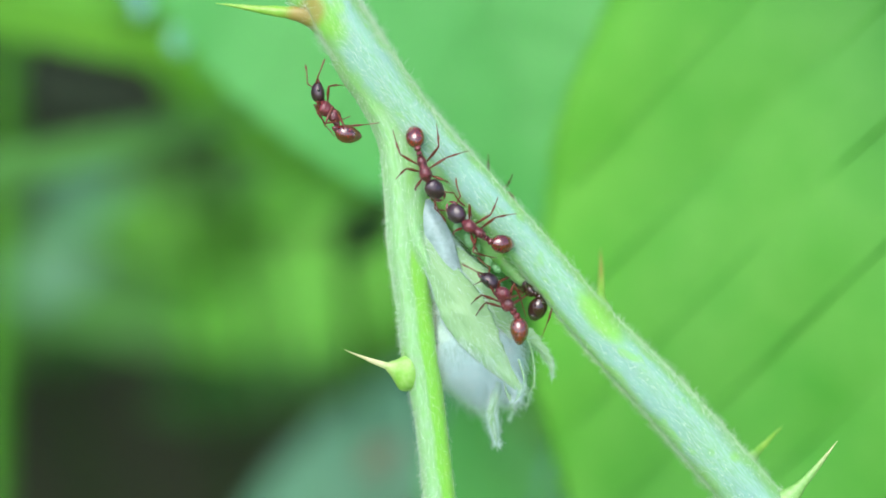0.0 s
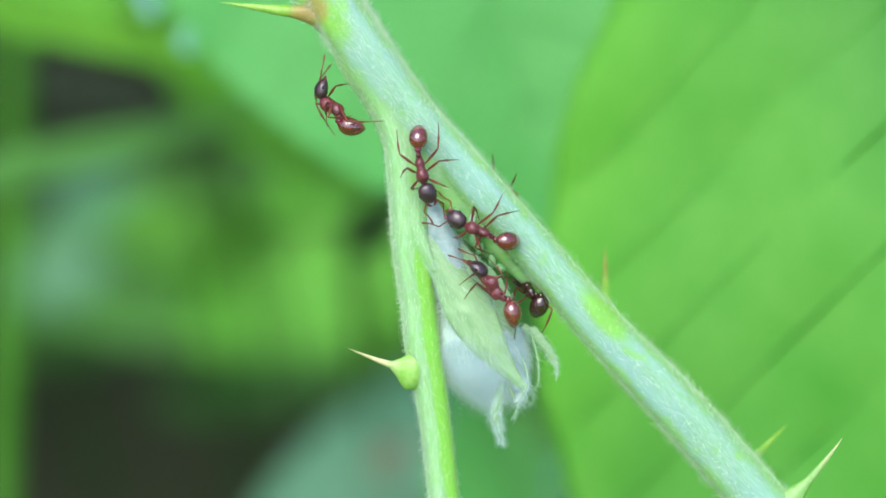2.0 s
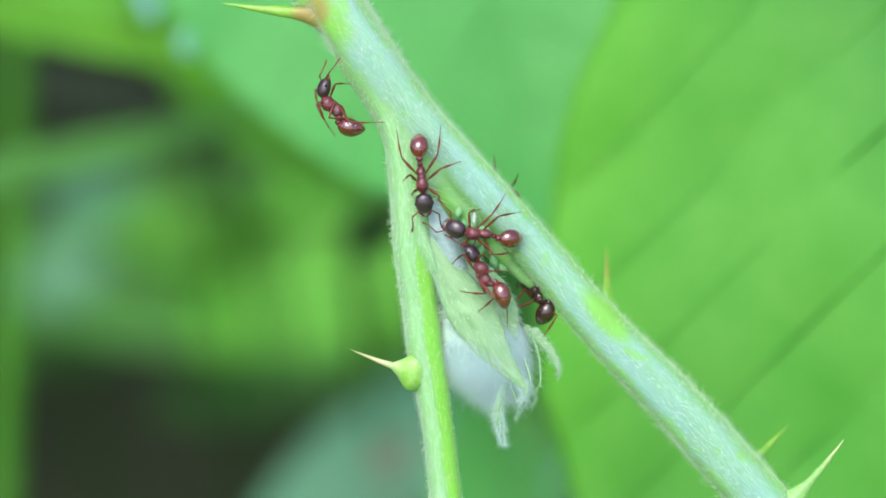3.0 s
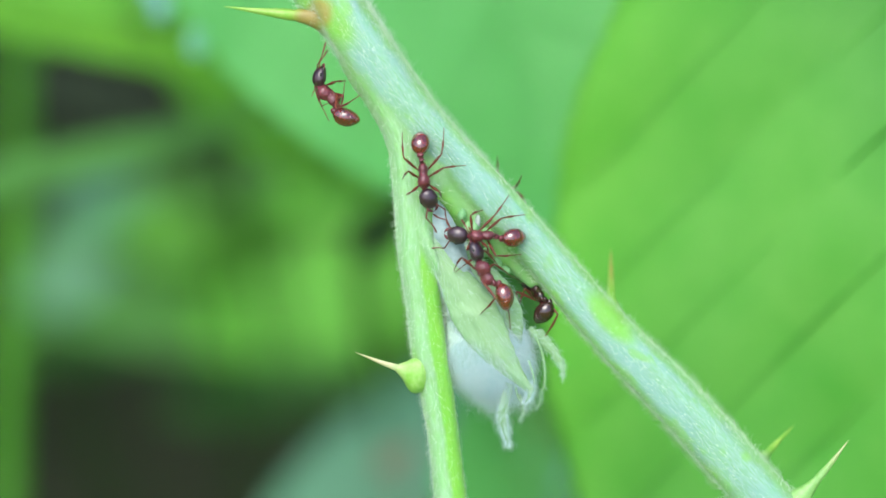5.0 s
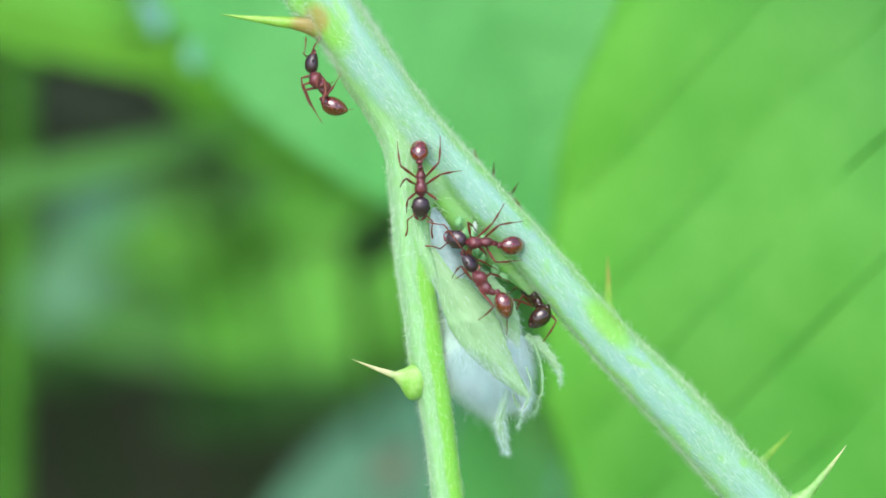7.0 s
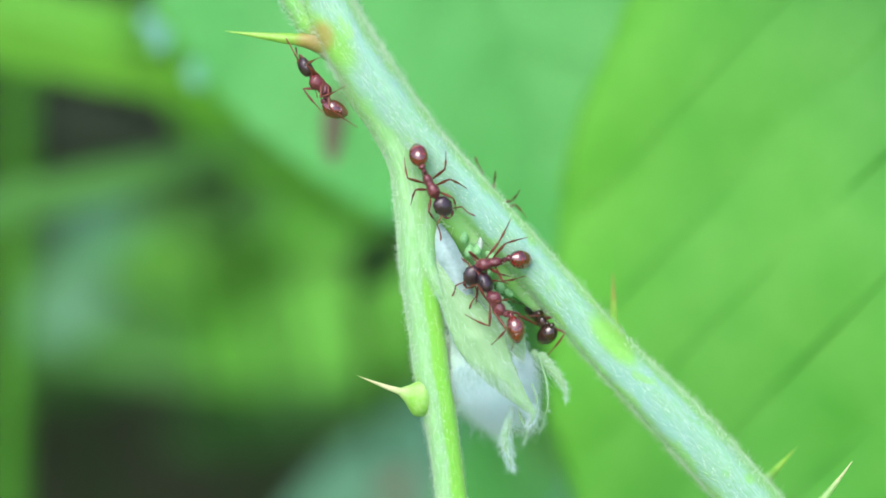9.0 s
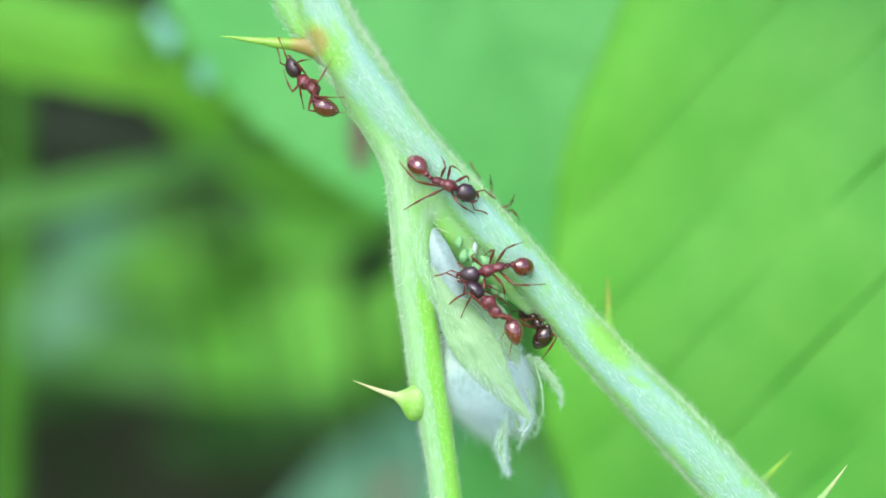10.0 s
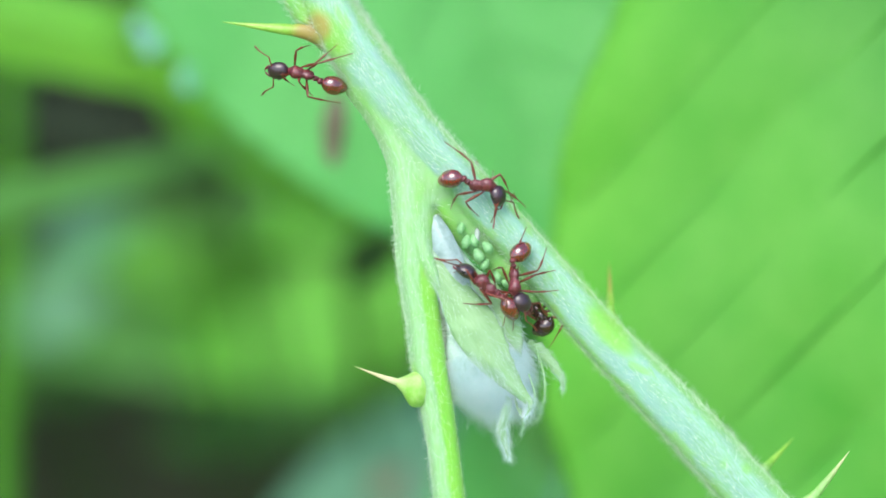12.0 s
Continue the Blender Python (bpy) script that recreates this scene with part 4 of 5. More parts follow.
def ant(label, red=SHELL_RED, shiny=SHELL_GASTER):
    """An ant at rest, head along x. Gives the thing and its moving parts."""
    ob = new("ant")
    ob.empty_display_size = 0.001
    tagged(ob, label, "ant", "ants on the bramble")
    bm = lathe(bmesh.new(), smooth_rows([(-0.78, -0.02, 0.06, 0.06), (-0.70, -0.03, 0.20, 0.28), (-0.45, -0.02, 0.28, 0.39), (-0.18, -0.02, 0.25, 0.35), (-0.02, 0.05, 0.28, 0.39), (0.22, 0.08, 0.36, 0.43), (0.45, 0.05, 0.35, 0.39), (0.62, 0.02, 0.21, 0.24), (0.76, 0.02, 0.10, 0.10), (0.8, 0.02, 0.05, 0.05)], 3), 18)
    for sgn in (-1, 1):
        tube(bm, [(V(-0.62, sgn * 0.10, 0.15), 0.05), (V(-0.80, sgn * 0.14, 0.26), 0.03), (V(-0.92, sgn * 0.15, 0.30), 0.006)], 2, 6)
        for x, y in HIP:
            tube(bm, [(V(x, sgn * (y - 0.08), -0.08), 0.10), (V(x + 0.02, sgn * y, -0.18), 0.085), (V(x + 0.02, sgn * (y + 0.04), -0.28), 0.05)], 2, 8)
    link_mesh("thorax", bm, red, ob)
    bm = lathe(bmesh.new(), smooth_rows([(-0.04, 0, 0.07, 0.07), (0.04, 0, 0.26, 0.22), (0.18, 0.01, 0.43, 0.33), (0.47, 0.01, 0.51, 0.38), (0.74, 0.0, 0.48, 0.35), (0.96, -0.04, 0.40, 0.27), (1.10, -0.08, 0.27, 0.17), (1.17, -0.1, 0.06, 0.06)], 3), 20)
    me = bpy.data.meshes.new("head")
    bm.to_mesh(me)
    bm.free()
    me.polygons.foreach_set("use_smooth", [True] * len(me.polygons))
    me.materials.append(SHELL_HEAD)
    head = new("head", me)
    head.parent = ob
    feelers = []
    for sgn in (-1, 1):
        bm = bmesh.new()
        bmesh.ops.create_icosphere(bm, subdivisions=2, radius=0.0001)
        for v in bm.verts:
            v.co = Vector((v.co.x * 1.1, v.co.y * 0.5, v.co.z * 0.9)) + V(0.58, sgn * 0.49, 0.06)
        link_mesh("eye", bm, EYE, head)
        bm = tube(bmesh.new(), [(V(0.98, sgn * 0.26, -0.10), 0.11), (V(1.14, sgn * 0.25, -0.13), 0.10), (V(1.28, sgn * 0.14, -0.14), 0.06), (V(1.35, sgn * 0.01, -0.14), 0.012)], 3, 8, flat=0.6)
        link_mesh("mandible", bm, SHELL_RED, head)
        pts = [(V(0, 0, 0), 0.045), (V(0.38, sgn * 0.16, 0.06), 0.038), (V(0.66, sgn * 0.28, 0.07), 0.045), (V(0.78, sgn * 0.24, 0.02), 0.036), (V(1.02, sgn * 0.11, -0.07), 0.036), (V(1.28, sgn * 0.0, -0.15), 0.046), (V(1.52, sgn * -0.05, -0.21), 0.056), (V(1.66, sgn * -0.08, -0.25), 0.02)]
        f = link_mesh("antenna", tube(bmesh.new(), pts, 4, 8), SHELL_LEG, head, "elbowed amber antenna")
        feelers.append(f)
    bm = lathe(bmesh.new(), smooth_rows([(-0.04, 0, 0.08, 0.09), (0.08, 0.0, 0.09, 0.11), (0.21, 0.06, 0.16, 0.22), (0.32, 0.02, 0.13, 0.17), (0.38, 0.0, 0.08, 0.09)], 3), 12)
    lathe(bm, smooth_rows([(0.35, 0.0, 0.07, 0.08), (0.44, 0.02, 0.19, 0.20), (0.55, 0.02, 0.20, 0.21), (0.66, 0.0, 0.12, 0.12)], 3), 12)
    waist = link_mesh("petiole", bm, red, ob, "knotted two-part waist")
    bm = lathe(bmesh.new(), smooth_rows([(-0.04, 0, 0.08, 0.08), (0.05, 0, 0.22, 0.22), (0.22, 0.01, 0.40, 0.40), (0.48, 0.02, 0.52, 0.51), (0.76, 0.02, 0.54, 0.52), (0.95, 0.02, 0.507, 0.487), (0.985, 0.02, 0.480, 0.460), (1.02, 0.02, 0.488, 0.468), (1.20, 0.0, 0.40, 0.38), (1.34, -0.015, 0.31, 0.30), (1.365, -0.02, 0.272, 0.262), (1.39, -0.02, 0.270, 0.260), (1.52, -0.04, 0.12, 0.12), (1.57, -0.05, 0.02, 0.02)], 3), 22)
    gaster = link_mesh("gaster", bm, shiny, ob, "glossy gaster")
    legs = []
    for sgn in (1, -1):
        for k in range(3):
            a, b = THIGH[k], SHIN[k]
            up = link_mesh("leg", tube(bmesh.new(), [(V(0, 0, 0), 0.05), (V(a * 0.2, 0, 0.01), 0.055), (V(a * 0.55, 0, 0.02), 0.088), (V(a * 0.85, 0, 0.01), 0.065), (V(a + 0.02, 0, 0), 0.042)], 3, 8), SHELL_LEG, ob)
            low = link_mesh("shin", tube(bmesh.new(), [(V(-0.02, 0, 0), 0.04), (V(b * 0.18, 0, 0.04), 0.055), (V(b * 0.38, 0, 0.06), 0.068), (V(b * 0.52, 0, 0.05), 0.034), (V(b * 0.78, 0, 0.03), 0.025), (V(b * 0.97, 0, 0), 0.022), (V(b + 0.03, 0, -0.03), 0.014)], 3, 8), SHELL_LEG, up)
            legs.append((sgn, k, up, low))
    return ob, head, waist, gaster, feelers, legs


def at_time(rows, t):
    """The rows' values at t, gliding from row to row."""
    i = max(j for j in range(len(rows)) if rows[j][0] <= t + 1e-6)
    if i == len(rows) - 1:
        return rows[-1][1:]
    a, b = rows[i], rows[i + 1]
    f = (t - a[0]) / (b[0] - a[0])
    if b[0] - a[0] < 1:
        f = f * f * (3 - 2 * f)
    return [p + (q - p) * f for p, q in zip(a[1:], b[1:])]


def skin_height(x, y, floor):
    """How high the stems' skin lies over a spot of the plate, in metres; floor where there is no stem."""
    best = floor / 1000
    for rows in (main_rail, side_rail):
        for p, _, _, _, r in rows:
            d = (p.x - x) ** 2 + (p.y - y) ** 2
            if d < r * r:
                best = max(best, p.z + math.sqrt(r * r - d))
    return best


def foot_at(rows, t, k, late):
    """A foot's spot at t: it stays, then steps to the next spot. late: when in the interval it steps, 0 to 1."""
    i = max(j for j in range(len(rows)) if rows[j][0] <= t + 1e-6)
    if i == len(rows) - 1:
        return rows[-1][1 + k]
    (ta, *a), (tb, *b) = rows[i], rows[i + 1]
    f = ((t - ta) / (tb - ta) - late * 0.6) / 0.4
    f = max(0.0, min(1.0, f))
    f = f * f * (3 - 2 * f)
    return [p + (q - p) * f for p, q in zip(a[k], b[k])]


def move_ant(made, body, bend, rolls, height, seed, feet=None, floor=-0.3, stance=None, feel=()):
    """Keys an ant along rows of (s, x, y, heading) and (s, head, waist, gaster, gaster tilt): millimetres and degrees on the plate.
    rolls: rows of (s, z, roll, pitch). feet: where they stand, by time, over the stems' skin or a floor at that height;
    or stance: fore, middle and hind feet of the one side, then the other, from the thorax.
    feel: rows of (s, spread of the one antenna, of the other), degrees."""
    ob, head, waist, gaster, feelers, legs = made
    rnd = random.Random(seed)
    times = [k * 0.25 for k in range(49)]
    tracks = {o: [] for o in (ob, head, waist, gaster, *feelers, *[l[2] for l in legs], *[l[3] for l in legs])}
    planted = {}
    phase = [rnd.uniform(0, 6.28) for _ in range(4)]
    late = [rnd.random() for _ in range(6)]
    for t in times:
        x, y, heading = at_time(body, t)
        hd, wa, ga, tilt = at_time(bend, t)
        z, roll, pitch = at_time(rolls, t)
        m = Matrix.Translation(V(x, y, z)) @ pose(0, 0, 0, 0, 0, heading) @ pose(0, 0, 0, roll, pitch, 0)
        tracks[ob].append((t, BASE @ m))
        back = m.inverted()
        neck = m @ V(0.74, 0, 0.02)
        hm = Matrix.Translation(neck) @ pose(0, 0, 0, 0, 0, hd) @ pose(0, 0, 0, roll, pitch + 8, 0)
        tracks[head].append((t, back @ hm))
        tail = m @ V(-0.72, 0, -0.02)
        wm = Matrix.Translation(tail) @ pose(0, 0, 0, 0, 0, wa) @ pose(0, 0, 0, -roll, -8, 0)
        tracks[waist].append((t, back @ wm))
        gm = Matrix.Translation(wm @ V(0.62, 0, 0)) @ pose(0, 0, 0, 0, 0, ga) @ pose(0, 0, 0, -roll, 0.8 * tilt, 0)
        tracks[gaster].append((t, back @ gm))
        for k, f in enumerate(feelers):
            sgn = -1 if k == 0 else 1
            a = (at_time(feel, t)[k] if feel else 26) + (8 if feel else 16) * math.sin(2.3 * t + phase[k])
            b = -4 + 14 * math.sin(1.7 * t + phase[2 + k])
            tracks[f].append((t, pose(0.00085, sgn * 0.00017, 0.0001, 0, -b, sgn * a)))
        for i, (sgn, k, up, low) in enumerate(legs):
            if feet:
                fx, fy = foot_at(feet, t, i, late[i])
                wish = V(fx, fy)
                wish.z = skin_height(wish.x, wish.y, floor)
            else:
                sx, sy, sz = stance[i]
                wish = m @ V(sx, sy, sz - height)
            hip = m @ V(HIP[k][0] + 0.02, sgn * (HIP[k][1] + 0.04), -0.26)
            reach = (THIGH[k] + SHIN[k]) / 1000 * 0.985
            foot = planted.get(i)
            if feet:
                foot = wish
            elif foot is None or (foot - wish).length > 0.00055 or (foot - hip).length > reach:
                foot = wish + V(rnd.gauss(0, 0.06), rnd.gauss(0, 0.06), 0)
                planted[i] = foot
            a, b = THIGH[k] / 1000, SHIN[k] / 1000
            d = back @ foot - back @ hip
            if d.length > reach:
                d = d.normalized() * reach
            n = d.length
            if n < abs(a - b) + 1e-5:
                n = abs(a - b) + 1e-5
            e = d.normalized()
            raised = Vector((0, 0, 1)) - e * e.z
            raised = (raised * 0.6 + Vector(((0.3, -0.2, 0.05)[k], sgn * (0.4, 0.1, 0.28)[k], 0))).normalized()
            raised = (raised - e * raised.dot(e)).normalized()
            ca = (a * a + n * n - b * b) / (2 * a * n)
            ca = max(-1, min(1, ca))
            knee = (e * ca + raised * math.sqrt(1 - ca * ca)) * a
            h = back @ hip
            um = Matrix.Translation(h) @ frame_of(knee, raised + Vector((0, 0, 0.2))).to_4x4()
            shin_way = e * n - knee
            lm = Matrix.Translation(h + knee) @ frame_of(shin_way, raised + Vector((0, 0, 0.2))).to_4x4()
            tracks[up].append((t, um))
            tracks[low].append((t, um.inverted() @ lm))
    for o, rows in tracks.items():
        walk(o, rows)


# where the feet stand on the plate, mm: seconds, then fore, middle and hind foot of the one side and of the other
WALKER_FEET = [
    (0.0, (1.04, 3.47), (2.15, 5.36), (0.22, 6.91), (-0.84, 3.11), (-2.05, 3.67), (-2.23, 6.48)),
    (2.0, (0.76, 3.15), (1.32, 4.74), (0.13, 6.84), (-1.00, 3.13), (-2.02, 3.70), (-2.23, 6.41)),
    (3.0, (0.07, 2.55), (1.37, 4.70), (0.18, 6.80), (-1.40, 2.77), (-1.95, 3.53), (-2.31, 6.46)),
    (5.0, (-0.01, 2.76), (1.42, 4.58), (0.17, 6.75), (-1.99, 2.92), (-2.18, 3.78), (-2.19, 6.43)),
    (6.0, (-0.19, 3.21), (1.35, 4.64), (0.10, 6.72), (-1.97, 3.05), (-2.10, 3.91), (-2.19, 6.40)),
    (7.0, (-0.21, 3.09), (1.39, 4.68), (0.15, 6.66), (-1.75, 2.26), (-2.13, 3.73), (-2.28, 6.35)),
    (9.0, (0.73, 3.34), (1.37, 4.58), (0.17, 6.73), (-0.29, 2.64), (-1.82, 3.67), (-2.19, 6.38)),
    (10.0, (1.78, 5.21), (1.30, 5.82), (0.19, 6.72), (2.09, 3.42), (-2.00, 3.60), (-2.20, 6.41)),
    (11.0, (3.39, 3.73), (3.62, 5.30), (0.18, 6.54), (2.86, 1.79), (0.41, 3.50), (-0.12, 4.46)),
    (12.0, (5.02, 2.88), (4.03, 3.52), (0.28, 6.70), (2.84, 2.09), (2.21, 2.47), (0.58, 2.86))]
TURNER_FEET = [
    (0.0, (1.32, 0.44), (2.77, -0.60), (3.72, -0.72), (2.27, 1.54), (3.76, 2.76), (4.82, 1.81)),
    (2.0, (1.00, 0.37), (2.70, -0.73), (3.34, -0.57), (2.46, 1.40), (3.79, 2.88), (4.76, 1.90)),
    (3.0, (1.33, 0.26), (2.92, -0.37), (4.62, -0.36), (2.50, 2.02), (3.87, 2.89), (4.80, 1.87)),
    (5.0, (1.74, 0.05), (2.70, -0.59), (4.61, -0.43), (2.38, 2.06), (3.85, 2.92), (4.77, 1.81)),
    (6.0, (1.63, -0.05), (2.68, -0.43), (4.66, -0.28), (1.54, 2.76), (3.80, 2.82), (4.82, 1.86)),
    (7.0, (1.82, 0.05), (2.77, -0.21), (4.78, -0.37), (2.24, 1.17), (3.77, 2.82), (4.82, 1.80)),
    (9.0, (1.79, -2.41), (3.84, -0.41), (4.70, -0.35), (1.84, 0.81), (3.82, 2.85), (4.78, 1.82)),
    (10.0, (3.33, -1.19), (3.81, -1.60), (6.08, -0.60), (2.14, 1.12), (2.62, 1.05), (4.89, 1.80)),
    (11.0, (3.41, -0.89), (4.04, -1.79), (6.03, -0.69), (2.47, 1.35), (2.85, 0.61), (4.87, 1.77)),
    (12.0, (7.07, -1.73), (6.57, -0.58), (6.03, 0.70), (3.52, -2.54), (3.02, -0.56), (4.89, 1.86))]
TENDER_FEET = [
    (0.0, (2.40, -2.26), (2.21, -3.38), (2.47, -4.08), (4.53, -1.77), (5.18, -2.72), (5.35, -3.99)),
    (2.0, (1.20, -0.78), (1.34, -2.34), (1.60, -3.20), (2.92, -0.73), (4.04, -1.52), (4.48, -5.35)),
    (3.0, (0.85, -1.11), (1.24, -2.61), (2.14, -3.91), (3.02, -0.59), (4.21, -1.54), (4.00, -4.58)),
    (5.0, (0.72, -1.39), (0.82, -1.45), (2.06, -3.94), (3.34, -1.23), (3.98, -1.70), (3.92, -4.64)),
    (6.0, (0.70, -1.26), (0.99, -1.96), (2.07, -3.91), (3.32, -0.85), (4.18, -1.55), (3.92, -4.61)),
    (7.0, (0.79, -1.38), (0.98, -1.45), (2.09, -3.88), (3.35, -0.94), (4.05, -1.65), (3.88, -4.58)),
    (9.0, (1.13, -1.16), (1.18, -2.50), (2.52, -4.39), (3.68, -0.79), (4.00, -1.68), (3.82, -4.55)),
    (10.0, (0.94, -1.49), (1.25, -2.51), (3.48, -3.68), (3.72, -1.13), (4.13, -1.93), (3.95, -4.70)),
    (11.0, (0.54, -1.06), (1.17, -2.50), (3.45, -3.70), (3.41, -1.15), (3.88, -1.95), (4.02, -4.15)),
    (12.0, (0.73, -0.71), (1.20, -2.44), (3.52, -3.75), (2.19, -1.26), (3.21, -1.90), (4.09, -3.98))]
LURKER_FEET = [
    (0.0, (3.74, -2.25), (4.39, -4.00), (5.36, -5.27), (5.17, -1.92), (6.13, -2.71), (6.31, -5.26)),
    (3.0, (4.62, -2.18), (4.28, -3.90), (5.25, -5.40), (5.33, -2.11), (6.13, -3.07), (5.73, -5.68)),
    (6.0, (4.27, -1.97), (4.27, -3.88), (4.65, -4.52), (5.13, -1.97), (6.09, -3.25), (5.61, -5.54)),
    (9.0, (4.63, -2.17), (4.47, -2.64), (4.68, -4.56), (5.27, -2.01), (6.22, -3.29), (5.64, -5.20)),
    (12.0, (4.80, -2.39), (4.64, -3.19), (4.73, -4.65), (5.28, -2.23), (6.39, -3.19), (6.16, -5.04))]
CLIMBER_FEET = [
    (0.0, (-6.54, 7.40), (-6.06, 6.61), (-5.58, 6.13), (-4.90, 9.01), (-4.69, 7.26), (-2.97, 6.89)),
    (3.0, (-6.65, 7.40), (-6.20, 6.60), (-5.82, 6.13), (-4.94, 9.07), (-4.77, 7.25), (-2.98, 6.91)),
    (6.0, (-7.36, 8.58), (-6.91, 7.94), (-6.56, 7.46), (-5.92, 9.79), (-5.48, 9.47), (-4.52, 8.64)),
    (9.0, (-7.38, 11.13), (-7.13, 9.85), (-6.56, 8.73), (-6.86, 12.15), (-5.47, 10.49), (-4.84, 8.12)),
    (10.5, (-8.78, 11.77), (-7.57, 9.44), (-4.80, 9.36), (-7.40, 12.41), (-5.87, 12.30), (-5.21, 10.06)),
    (11.5, (-8.14, 10.97), (-6.94, 9.69), (-5.51, 8.98), (-7.85, 12.44), (-5.84, 12.24), (-5.08, 11.79)),
    (12.0, (-8.23, 9.96), (-7.18, 9.38), (-5.62, 8.99), (-7.33, 12.29), (-5.73, 12.25), (-4.90, 11.70))]
HIDDEN_STANCE = [(1.7, 1.38, 0), (0.1, 1.9, 0), (-1.5, 1.1, 0), (1.1, -0.7, 0), (-0.2, -1.0, 0), (-1.5, -0.8, 0)]
ant_climber = ant("red-brown ant with dark head clinging to the cane's flank")
ant_walker = ant("red-brown ant with black head walking on the fork")
ant_turner = ant("red-brown ant with dark head turning round over the aphids")
ant_tender = ant("rusty red ant with dark head standing on the bud", shiny=SHELL_AMBER)
ant_lurker = ant("blackish brown ant half hidden behind the cane", SHELL_DARK, SHELL_DARK)
ant_hidden = ant("red-brown ant hidden behind the cane with feet showing")



def motions():
    move_ant(ant_climber,
    [(0.0, -5.86, 7.55, 134), (0.5, -5.90, 7.73, 142), (1.0, -5.92, 7.86, 136), (1.5, -5.92, 7.64, 146),
     (2.0, -5.95, 7.77, 145), (2.5, -5.85, 7.74, 151), (3.0, -5.98, 7.83, 137), (5.0, -6.40, 8.61, 137),
     (5.5, -6.51, 8.97, 138), (6.0, -6.69, 9.06, 135), (6.5, -6.73, 9.55, 130), (7.0, -6.66, 9.72, 128),
     (9.0, -6.96, 10.55, 130), (9.5, -7.11, 10.73, 135), (10.0, -7.30, 10.82, 139), (10.5, -7.55, 10.90, 143),
     (11.0, -7.67, 10.97, 151), (11.5, -7.78, 10.80, 166), (12.0, -7.86, 10.65, 165)],
    [(0.0, 103, 257, 345, 16), (0.5, 109, 256, 346, 0), (1.0, 105, 254, 345, 4), (1.5, 85, 260, 355, 11),
     (2.0, 85, 250, 346, 0), (2.5, 83, 238, 343, 0), (3.0, 81, 250, 348, 0), (5.0, 84, 247, 342, 0),
     (5.5, 100, 254, 336, 0), (6.0, 93, 255, 340, 8), (6.5, 88, 236, 330, 0), (7.0, 90, 236, 337, 0),
     (9.0, 127, 242, 334, 15), (9.5, 114, 234, 339, 18), (10.0, 124, 246, 336, 8), (10.5, 125, 229, 332, 0),
     (11.0, 156, 248, 334, 0), (11.5, 174, 284, 339, 18), (12.0, 185, 326, 345, 23)],
    [(0.0, -0.9, -72, 0), (9.0, -0.9, -72, 0), (11.0, -0.7, -50, 0), (12.0, -0.6, -25, 0)], 0.95, 1, CLIMBER_FEET, -1.3, feel=[(0.0, 15, 30), (9.0, 20, 30), (11.0, 12, 18), (11.5, 45, 35), (12.0, 62, 48)])
    move_ant(ant_walker,
    [(0.0, -0.44, 4.24, -72), (0.5, -0.39, 4.08, -81), (1.0, -0.45, 3.89, -84), (1.5, -0.73, 3.97, -80),
     (2.0, -0.81, 4.06, -79), (2.5, -0.82, 3.96, -82), (3.0, -0.87, 3.61, -84), (5.0, -0.98, 3.92, -86),
     (5.5, -0.87, 3.93, -83), (6.0, -0.77, 3.95, -80), (6.5, -0.85, 3.90, -86), (7.0, -0.94, 3.91, -88),
     (9.0, -0.66, 4.67, -63), (9.5, -0.22, 5.02, -32), (10.0, 0.42, 5.05, -20), (10.5, 1.80, 4.30, -33),
     (11.0, 2.34, 3.77, -44), (11.5, 2.33, 3.93, -25), (12.0, 2.41, 4.17, -4)],
    [(0.0, -49, 108, 102, 49), (0.5, -49, 112, 104, 46), (1.0, -53, 111, 97, 42), (1.5, -60, 95, 91, 40),
     (2.0, -67, 97, 88, 40), (2.5, -57, 102, 88, 39), (3.0, -83, 98, 90, 40), (5.0, -65, 105, 87, 46),
     (5.5, -68, 97, 92, 47), (6.0, -71, 103, 95, 52), (6.5, -79, 100, 96, 53), (7.0, -94, 95, 91, 54),
     (9.0, -55, 112, 106, 43), (9.5, -41, 119, 123, 45), (10.0, -27, 139, 134, 43), (10.5, -42, 142, 148, 42),
     (11.0, -55, 135, 150, 38), (11.5, -52, 139, 180, 42), (12.0, -77, 136, 187, 32)],
    [(0.0, 0.75, 0, 0), (10.5, 0.75, 0, 0), (11.5, 0.8, -30, 0), (12.0, 0.85, -45, 0)], 0.75, 2, WALKER_FEET, -0.3)
